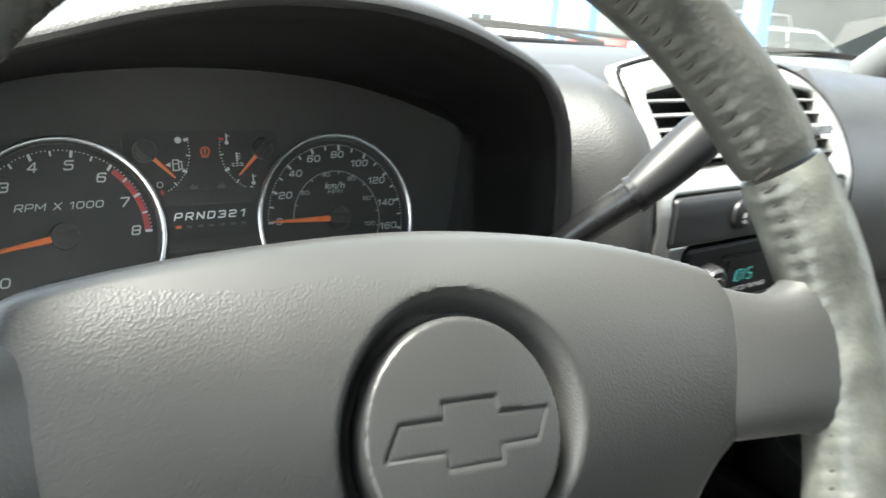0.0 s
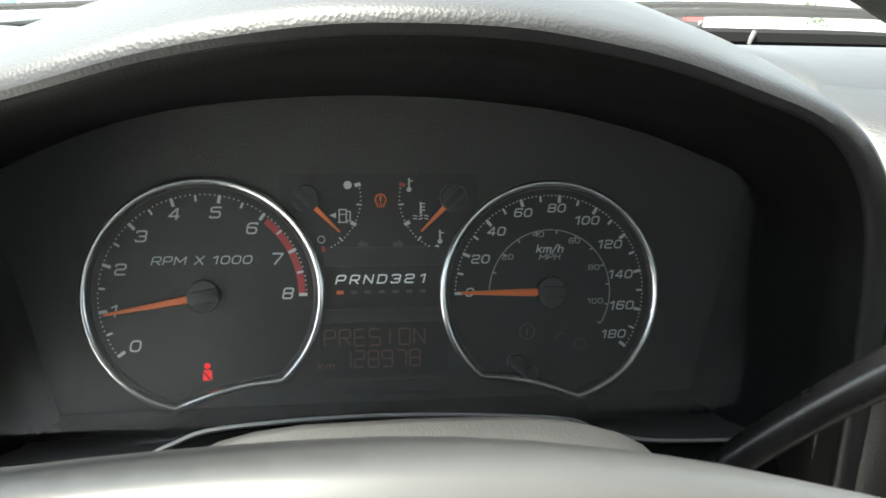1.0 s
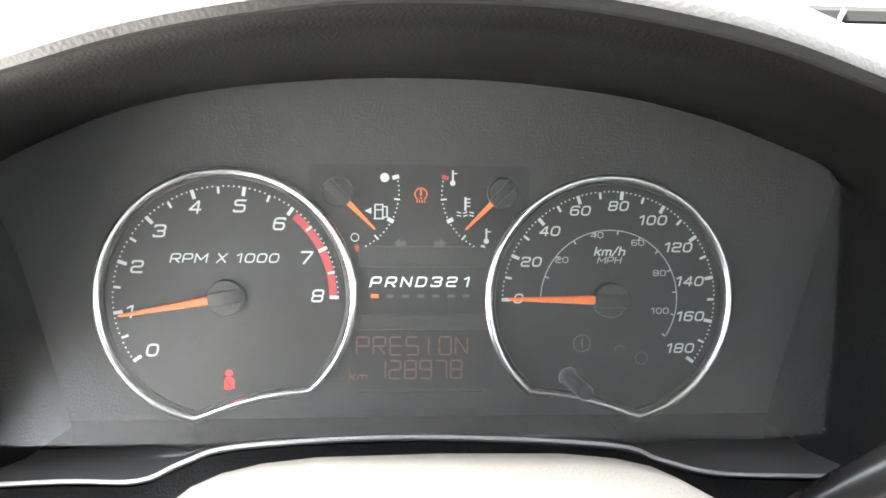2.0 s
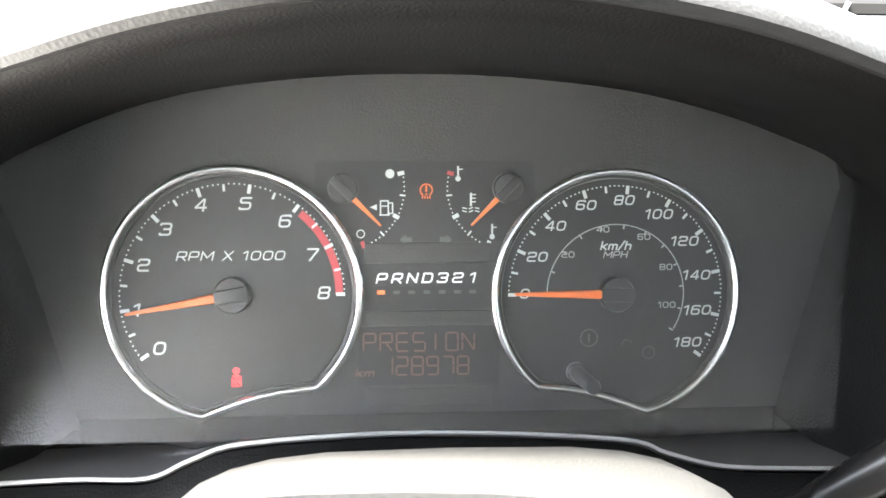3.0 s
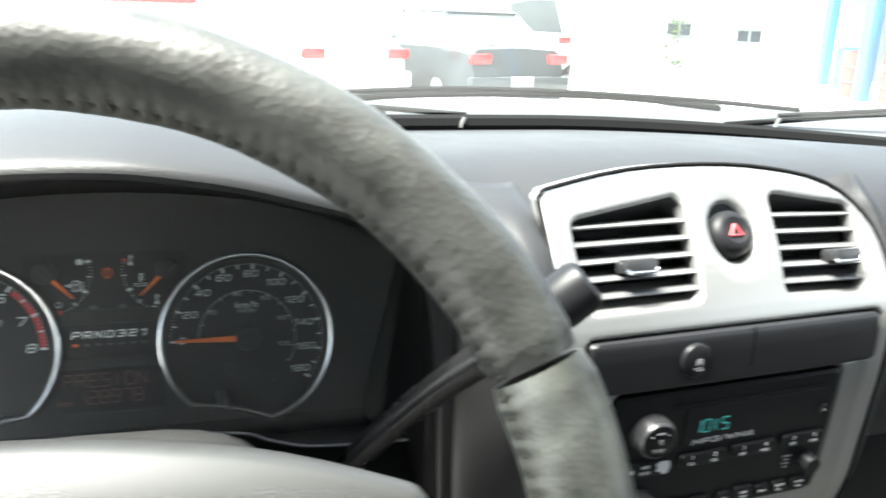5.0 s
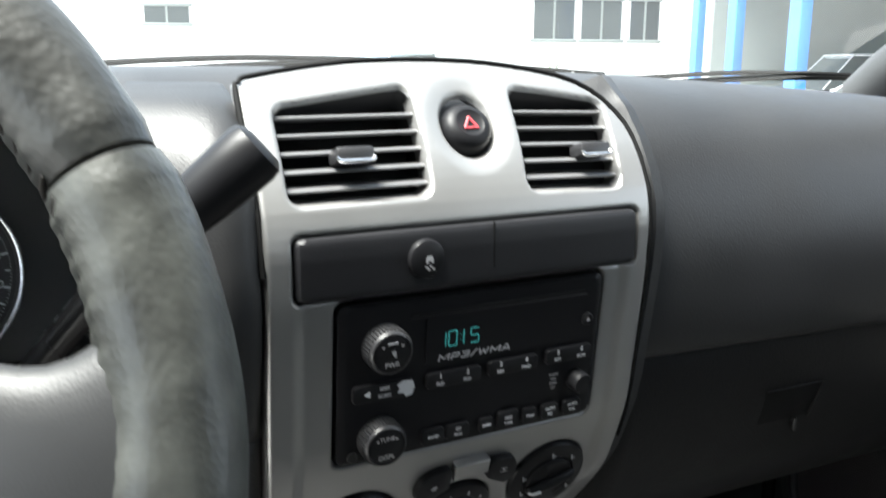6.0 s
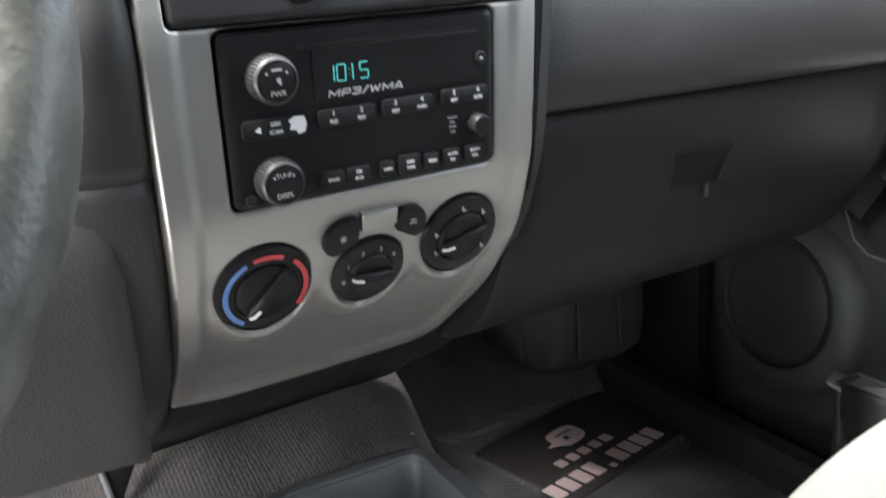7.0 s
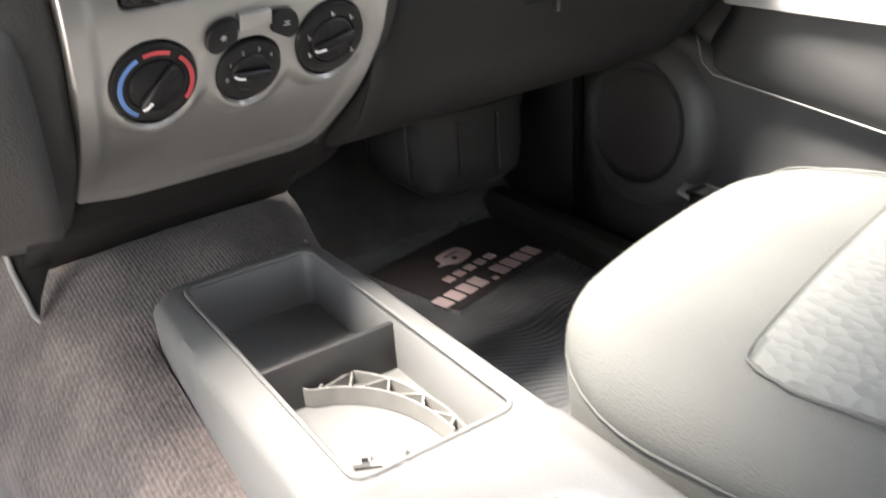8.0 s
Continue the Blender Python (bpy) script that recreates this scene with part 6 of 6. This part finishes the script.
# ---- passenger door and kick panel ----
kick = tagged(obj("wall_right", box((1.130, 0.24, 0.36), (0.06, 0.80, 0.80), 0.01), DOOR), "dark plastic kick panel beside the footwell", "wall", kind="structure")
sill = tagged(obj("door_sill", loft([[Vector((x, y, z)) for x, z in ((1.02, -0.01), (1.03, 0.045), (1.045, 0.058), (1.075, 0.058), (1.09, 0.03), (1.10, -0.01))] for y in np.linspace(-1.5, 0.55, 12)]), DOOR), "dark plastic door sill trim", "sill", kind="structure")
door = thing("door_1", "dark plastic passenger door with a round speaker and pale armrest", "door", kind="structure")
UP = [(1.112, 0.735), (1.088, 0.728), (1.078, 0.70), (1.079, 0.62), (1.082, 0.54), (1.080, 0.49), (1.06, 0.478), (1.046, 0.470), (1.043, 0.460), (1.046, 0.42), (1.055, 0.385), (1.066, 0.366)]


def front(z):
    return float(np.interp(z, [0.30, 0.365, 0.45, 0.55, 0.70, 0.74], [0.16, 0.118, 0.055, -0.01, -0.09, -0.11]))


rows = []
for k in range(25):
    t = k / 24
    row = []
    for p in smoothline([(a, b, 0) for a, b in UP], 3):
        y = front(p.y) * (1 - t) - 1.0 * t
        row.append(Vector((p.x + 0.05 * max(0, 1 - k / 2.5) ** 2, y, p.y - (0.099 * (0.12 - y) if p.y < 0.44 else 0.0))))
    rows.append(row)
skin(rows, 0.004, DOOR, "upper_panel", door, "dark grained upper door panel with armrest")
low_rows = []
for y in np.linspace(0.33, -1.0, 28):
    top = 0.40 if y > 0.11 else 0.385 - 0.11 * (0.12 - y) * 0.9
    low_rows.append([Vector((x, y, z)) for x, z in ((1.094, top), (1.088, top - 0.012), (1.086, 0.27), (1.084, 0.20), (1.082, 0.12), (1.085, 0.06))])
skin(low_rows, 0.004, DOOR, "lower_panel", door, "dark grained lower door panel")
part("seam_strip", tube([(1.0615 + 0.03 * max(0, (y - 0.07) / 0.05), y, 0.3655 + 0.035 * max(0, (y - 0.06) / 0.05) ** 2 - 0.099 * (0.12 - y)) for y in np.linspace(0.11, -1.0, 44)], 0.0015, 6), CAP, door, "pale seam along the armrest")
part("armrest_cap", panel(lambda x, y, h=0.0: Vector((x, y, 0.478 + h + (x - 1.05) * 0.12)), 1.024, 1.078, -0.70, 0.035, 0.006, rr_sdf(1.051, -0.3325, 0.050, 0.73, 0.022), 0.007, 0.008), CAP, door, "pale grey armrest cap")
# speaker pod with grille
SP = basis((1.078, 0.192, 0.262), Vector((0, -1, 0)), Vector((0.10, 0, 0.995)), Vector((-0.995, 0, 0.10)))
pod = part("speaker_pod", lathe([(0.135, -0.02), (0.128, 0.0), (0.116, 0.012), (0.098, 0.020), (0.092, 0.020), (0.089, 0.014)], SP, 48), DOOR, door, "round moulded speaker housing")
part("speaker_ring", lathe([(0.094, 0.016), (0.0925, 0.0215), (0.089, 0.0215), (0.086, 0.015)], SP, 48), SOFTBLACK, pod)
part("speaker_grille", lathe([(0.088, 0.012), (0.080, 0.0165), (0.05, 0.020), (0.0001, 0.0215)], SP, 48), GRILLE, pod, "dark perforated speaker grille")
bm = bmesh.new()
for i in range(-22, 23):
    for j in range(-22, 23):
        x, y = 0.0038 * (i + 0.5 * (j % 2)), 0.0033 * j
        r = math.hypot(x, y)
        if r < 0.080:
            bar(bm, x, y, 0.0019, 0.0019, 45, 0.0218 - 0.0052 * (r / 0.08) ** 2.2, SP)
tagged(part("grille_studs", bm, MATPLATE, pod), kind="stuff")
skin([[Vector((1.045 + (0.02 if z < 0.12 else 0), y, z)) for z in (0.06, 0.10, 0.15, 0.185, 0.195)] for y in np.linspace(0.07, -0.9, 16)], 0.006, DOOR, "pocket_wall", door)
part("pocket_end", box((1.062, 0.075, 0.13), (0.04, 0.012, 0.13), 0.004), DOOR, door, "dark door pocket end")
part("pocket_lip", loft([[Vector((1.035, 0.085, 0.196)), Vector((1.085, 0.105, 0.200)), Vector((1.085, 0.02, 0.200)), Vector((1.06, 0.03, 0.17))], [Vector((1.035, 0.085, 0.190)), Vector((1.085, 0.105, 0.194)), Vector((1.085, 0.02, 0.194)), Vector((1.06, 0.03, 0.164))]]), CAP, door, "pale worn pocket corner")
part("window_sill", box((1.10, -0.55, 0.735), (0.03, 1.0, 0.02), 0.006), SEAL, door)

# glovebox latch and end of the dash
latch = part("latch", prism([(-0.032, -0.016), (0.024, -0.016), (0.032, 0.016), (-0.032, 0.016)], -0.008, 0.001, basis((0.702, -0.0435, 0.5355), Vector((1, 0.05, 0)).normalized(), Vector((0, -0.22, 0.975)), Vector((0.05, -0.974, -0.22)).normalized()), 0.001), TUNNEL, dash, "dark recessed glovebox latch")
part("latch_frame", tube([Vector((0.670 + dx, -0.0477 + 0.05 * dx + dy, z + 0.003)) for dx, dy, z in ((0, -0.004, 0.549), (0.064, -0.004, 0.549), (0.056, 0.004, 0.517))], 0.0008, 6), DASH_SHADED, dash)
part("latch_key", box((0.712, -0.0405, 0.514), (0.003, 0.005, 0.012), 0.001), KNOBRING, dash, "small bright latch tongue")
jamb = tagged(obj("door_seal", tube(smoothline([(1.083, 0.345, 0.06), (1.083, 0.345, 0.20), (1.083, 0.335, 0.36), (1.083, 0.27, 0.47), (1.086, 0.14, 0.60), (1.09, 0.02, 0.72)], 5), 0.009, 10), SEAL), "black rubber door seal along the jamb", "trim", kind="structure")

# ---- in front of the windscreen ----
seal = tagged(obj("windscreen_seal", tube([(x, 0.262 - 0.10 * ((x - 0.383) / 0.7) ** 2 + 0.0, 0.792 - 0.035 * max(0, (x - 0.40) / 0.6) ** 1.5 - 0.02 * max(0, -(x - 0.1) / 0.4) ** 2) for x in np.linspace(XL + 0.03, XR - 0.04, 30)], 0.0095, 8), SEAL), "black rubber seal under the windscreen", "trim", kind="structure")
for x in (0.305, 0.66):
    part("vent_pin", tube([(x, 0.252, 0.790), (x + 0.004, 0.252, 0.800)], 0.0018, 6), CAP, dash)
truck = thing("truck_hood", "white truck bonnet with a dark plastic cowl", "truck")
cowl_rows = []
for x in np.linspace(-0.40, 1.17, 20):
    b = 0.16 * ((x - 0.383) / 0.75) ** 2
    cowl_rows.append([Vector((x, 0.42 - b, 0.735)), Vector((x, 0.46 - b, 0.752)), Vector((x, 0.55 - b, 0.768)), Vector((x, 0.62 - b * 0.9, 0.770)), Vector((x, 0.66 - b * 0.9, 0.745))])
skin(cowl_rows, 0.006, COWL, "cowl", truck, "dark ribbed plastic cowl")
hood_rows = []
for x in np.linspace(-0.40, 1.17, 24):
    b = 0.12 * ((x - 0.383) / 0.75) ** 2
    cr = 0.035 * ((x - 0.383) / 0.78) ** 2 + 0.10 * max(0, abs(x - 0.383) / 0.78 - 0.8)
    hood_rows.append([Vector((x, y - (b if y < 1 else b * 1.5), z - cr)) for y, z in ((0.66, 0.75), (0.68, 0.766), (0.9, 0.745), (1.2, 0.70), (1.5, 0.64), (1.62, 0.58), (1.66, 0.45), (1.66, -0.2))])
skin(hood_rows, 0.01, PAINT, "bonnet", truck, "white painted bonnet")
wiper = thing("wiper", "black windscreen wiper resting on the cowl", "wiper", "windscreen wipers")
part("arm", tube(smoothline([(0.10, 0.50, 0.775), (0.3, 0.44, 0.800), (0.52, 0.40, 0.806), (0.70, 0.42, 0.79)], 6), 0.0042, 8), SEAL, wiper)
part("blade", tube(smoothline([(0.12, 0.41, 0.800), (0.35, 0.40, 0.812), (0.6, 0.385, 0.806), (0.78, 0.37, 0.795)], 6), 0.0032, 6), SEAL, wiper)
copy_thing(wiper, pose(0.62, -0.02, -0.014, 0, 0, -3))
copy_thing(wiper, pose(-0.42, -0.03, -0.008, 0, 0, 2))

# ---- parking lot ----
ZG = -0.66
ground = tagged(obj("ground", box((0, 0, ZG - 0.02), (900, 900, 0.04)), CONCRETE), "sunlit pale concrete parking lot", "ground", kind="structure")


def car(label, paint, m, kind_of="sedan", front_face=False):
    c = thing("car", label, "car", "parked cars")
    van = kind_of == "van"
    L, W, roof = (2.2, 0.86, 1.42) if not van else (2.3, 0.92, 1.72)
    belt = [(-L, 0.62), (-L + 0.08, 0.92), (-L + 0.5, 0.98), (-0.8, 0.97), (0.9, 0.92), (1.3, 0.88), (L - 0.25, 0.74), (L - 0.05, 0.60), (L, 0.45)]
    rows = []
    for y, z in belt:
        w = W * (1 - 0.16 * max(0, abs(y) / L - 0.8) / 0.2)
        rows.append([m @ Vector((x, y, zz)) for x, zz in ((-w * 0.86, z), (-w, z - 0.08), (-w * 1.02, 0.55), (-w, 0.25), (-w * 0.9, 0.18), (w * 0.9, 0.18), (w, 0.25), (w * 1.02, 0.55), (w, z - 0.08), (w * 0.86, z), (0, z + 0.03))])
    part("body", loft(rows), paint, c)
    b0, b1, t0, t1 = (-1.75, 1.05, -1.05, 0.25) if not van else (-2.1, 1.25, -1.9, 0.55)
    part("cabin", loft([[m @ Vector(p) for p in ((-W * a, y0, z), (W * a, y0, z), (W * a, y1, z), (-W * a, y1, z))] for a, y0, y1, z in ((0.88, b0, b1, 0.92), (0.82, (b0 + t0) / 2, (b1 + t1) / 2, (0.92 + roof) / 2), (0.72, t0, t1, roof - 0.03))]), CARGLASS, c, "dark tinted car windows")
    part("roof", loft([[m @ Vector((x * W * 0.74 * k, (t0 + t1) / 2 + y * (t1 - t0) / 2 * 1.06 * k, z)) for x, y in ((-1, -0.9), (-0.9, -1), (0.9, -1), (1, -0.9), (1, 0.9), (0.9, 1), (-0.9, 1), (-1, 0.9))] for k, z in ((1.0, roof - 0.05), (1.0, roof - 0.02), (0.85, roof + 0.01), (0.4, roof + 0.02))]), paint, c)
    for sx in (-1, 1):
        for y0, z0, y1, z1 in ((b0, 0.93, t0, roof - 0.03), (b1, 0.93, t1, roof - 0.03), ((b0 + b1) / 2, 0.93, (t0 + t1) / 2, roof - 0.03)):
            part("pillar", tube([m @ Vector((sx * W * 0.875, y0, z0)), m @ Vector((sx * W * 0.725, y1, z1))], 0.02, 6), paint, c)
        for y in (-1.35, 1.38):
            wm2 = m @ basis((sx * (W - 0.1), y, 0.31), Vector((0, 1, 0)), Vector((0, 0, 1)), Vector((sx, 0, 0)))
            wh = part("wheel", lathe([(0.001, -0.1), (0.26, -0.1), (0.31, -0.06), (0.31, 0.07), (0.27, 0.115), (0.21, 0.115), (0.20, 0.09), (0.001, 0.09)], wm2, 24), TYRE, c)
            part("rim", lathe([(0.19, 0.088), (0.19, 0.112), (0.05, 0.118), (0.001, 0.12)], wm2, 20), CHROME_DULL, wh)
        part("tail_lamp", box((sx * W * 0.74, -L + 0.03, 0.80), (0.32, 0.12, 0.14), 0.03, m), TAIL, c, "red tail lamp")
        part("headlamp", box((sx * W * 0.72, L - 0.12, 0.62), (0.34, 0.2, 0.14), 0.04, m), CHROME, c, "clear headlamp")
        part("mirror", box((sx * (W + 0.07), 0.75, 0.98), (0.16, 0.1, 0.12), 0.03, m), paint, c)
    part("rear_bumper", box((0, -L, 0.45), (W * 1.9, 0.16, 0.24), 0.05, m), paint, c)
    part("front_bumper", box((0, L, 0.40), (W * 1.9, 0.16, 0.24), 0.05, m), paint, c)
    part("number_plate", box((0, -L - 0.085, 0.50), (0.36, 0.02, 0.14), 0.004, m), GREY_PRINT, c, "blank number plate")
    part("badge", lathe([(0.06, 0), (0.055, 0.015), (0.001, 0.015)], m @ basis((0, L + 0.0, 0.60), Vector((1, 0, 0)), Vector((0, 0, 1)), Vector((0, -1, 0))) @ pose(0, 0, -0.09), 20), CHROME, c)
    return c


car("black sedan parked on the sunlit concrete", PAINT_BLACK, pose(4.05, 13.2, ZG, 0, 0, 12))
car("white sedan parked beside the black one", PAINT, pose(1.75, 13.6, ZG, 0, 0, 14))
car("red car parked behind the white sedan", PAINT_RED, pose(-0.6, 14.0, ZG, 0, 0, 10))
car("white car with a dark bumper by the wall", PAINT, pose(8.2, 20.0, ZG, 0, 0, 160))
car("white van parked behind the sedans", PAINT, pose(6.6, 19.5, ZG, 0, 0, 20), "van")
car("blue-grey car facing the truck", PAINT_BLUE, pose(-1.6, 8.4, ZG, 0, 0, 176))
car("white car under the shed roof", PAINT, pose(13.6, 10.4, ZG, 0, 0, 75))
car("silver-white van deep under the shed roof", PAINT, pose(17.2, 14.6, ZG, 0, 0, 70), "van")
car("white car near the blue posts", PAINT, pose(12.8, 5.6, ZG, 0, 0, 80))

building = thing("building", "white plastered low building with small windows", "building")
BM = pose(6.0, 22.3, ZG, 0, 0, -16)
part("wall", box((0.4, 0, 3.0), (18.3, 0.4, 6.0), 0, BM), PLASTER, building)
part("roof_edge", box((0, -0.05, 6.05), (17.7, 0.6, 0.2), 0.03, BM), GREYWALL, building)
for x, z, w, h in ((6.7, 1.05, 0.62, 0.28), (8.55, 0.95, 0.62, 0.28), (6.6, 2.6, 1.1, 1.0), (7.9, 2.6, 1.1, 1.0), (9.1, 2.6, 0.8, 1.0), (2.6, 0.65, 1.5, 1.3), (-3.4, 2.6, 1.1, 0.4)):
    w_ob = part("window", box((x, -0.19, z), (w, 0.06, h), 0, BM), DARKGLASS, building)
    part("frame", box((x, -0.215, z + h / 2 + 0.04), (w + 0.16, 0.07, 0.08), 0.01, BM), GREYWALL, w_ob)
    part("frame", box((x, -0.215, z - h / 2 - 0.04), (w + 0.16, 0.09, 0.08), 0.01, BM), GREYWALL, w_ob)
    part("mullion", box((x, -0.23, z), (0.05, 0.04, h), 0, BM), GREYWALL, w_ob)

shed = thing("shed", "open roofed shed on blue painted posts", "shed")
for x, y in ((14.36, 16.96), (12.55, 13.58), (10.65, 9.99), (8.8, 6.5), (7.0, 3.1)):
    part("post", box((x, y, ZG + 2.3), (0.24, 0.24, 4.6), 0.02, IDENT), POSTBLUE, shed, "bright blue painted post")
RM = pose(14.8, 8.2, ZG, 0, 0, 61.8)
part("roof", box((0, -1.15, 4.7), (19, 10.1, 0.16), 0, RM), GREYWALL, shed)
part("back_wall", box((0, -6.1, 2.3), (19, 0.2, 4.6), 0, RM), GREYWALL, shed)
part("back_wall", box((-6.0, -5.9, 1.4), (7, 0.2, 2.8), 0, RM), BRICKWALL, shed, "brown plastered wall")
part("end_wall", box((9.4, -1.15, 2.3), (0.2, 9.9, 4.6), 0, RM), GREYWALL, shed)


def drum(label, material, x, y, h=0.9, r=0.29):
    d = thing("drum", label, "drum", "drums by the posts")
    part("shell", lathe([(0.001, 0), (r, 0), (r, h * 0.32), (r + 0.012, h * 0.335), (r, h * 0.35), (r, h * 0.65), (r + 0.012, h * 0.665), (r, h * 0.68), (r, h), (r - 0.02, h), (r - 0.02, h - 0.03), (0.001, h - 0.03)], pose(x, y, ZG), 28), material, d)


drum("red steel drum standing by a blue post", REDDRUM, 12.85, 13.05)
drum("red steel drum standing by a blue post", REDDRUM, 12.95, 14.25)
drum("blue steel drum standing by a blue post", BLUEDRUM, 13.95, 15.7)
shrub = thing("shrub", "small green shrub in front of the white wall", "shrub")
bm = bmesh.new()
for k in range(260):
    a, b = random.uniform(0, 6.28), random.uniform(0.05, 1)
    p = Vector((12.3 + 0.55 * b * math.cos(a), 20.4 + 0.55 * b * math.sin(a), ZG + random.uniform(0.15, 1.5) * (1.15 - 0.5 * b)))
    prism([(-0.09, 0), (0, -0.035), (0.10, 0), (0, 0.035)], 0, 0.004, Matrix.Translation(p) @ Euler((random.uniform(-1, 1), random.uniform(-1, 1), a)).to_matrix().to_4x4(), bm=bm)
part("leaf_mass", bm, LEAF, shrub)
part("stem", tube([(12.3, 20.4, ZG), (12.33, 20.4, ZG + 0.8)], [0.04, 0.015], 7), BRICKWALL, shrub)
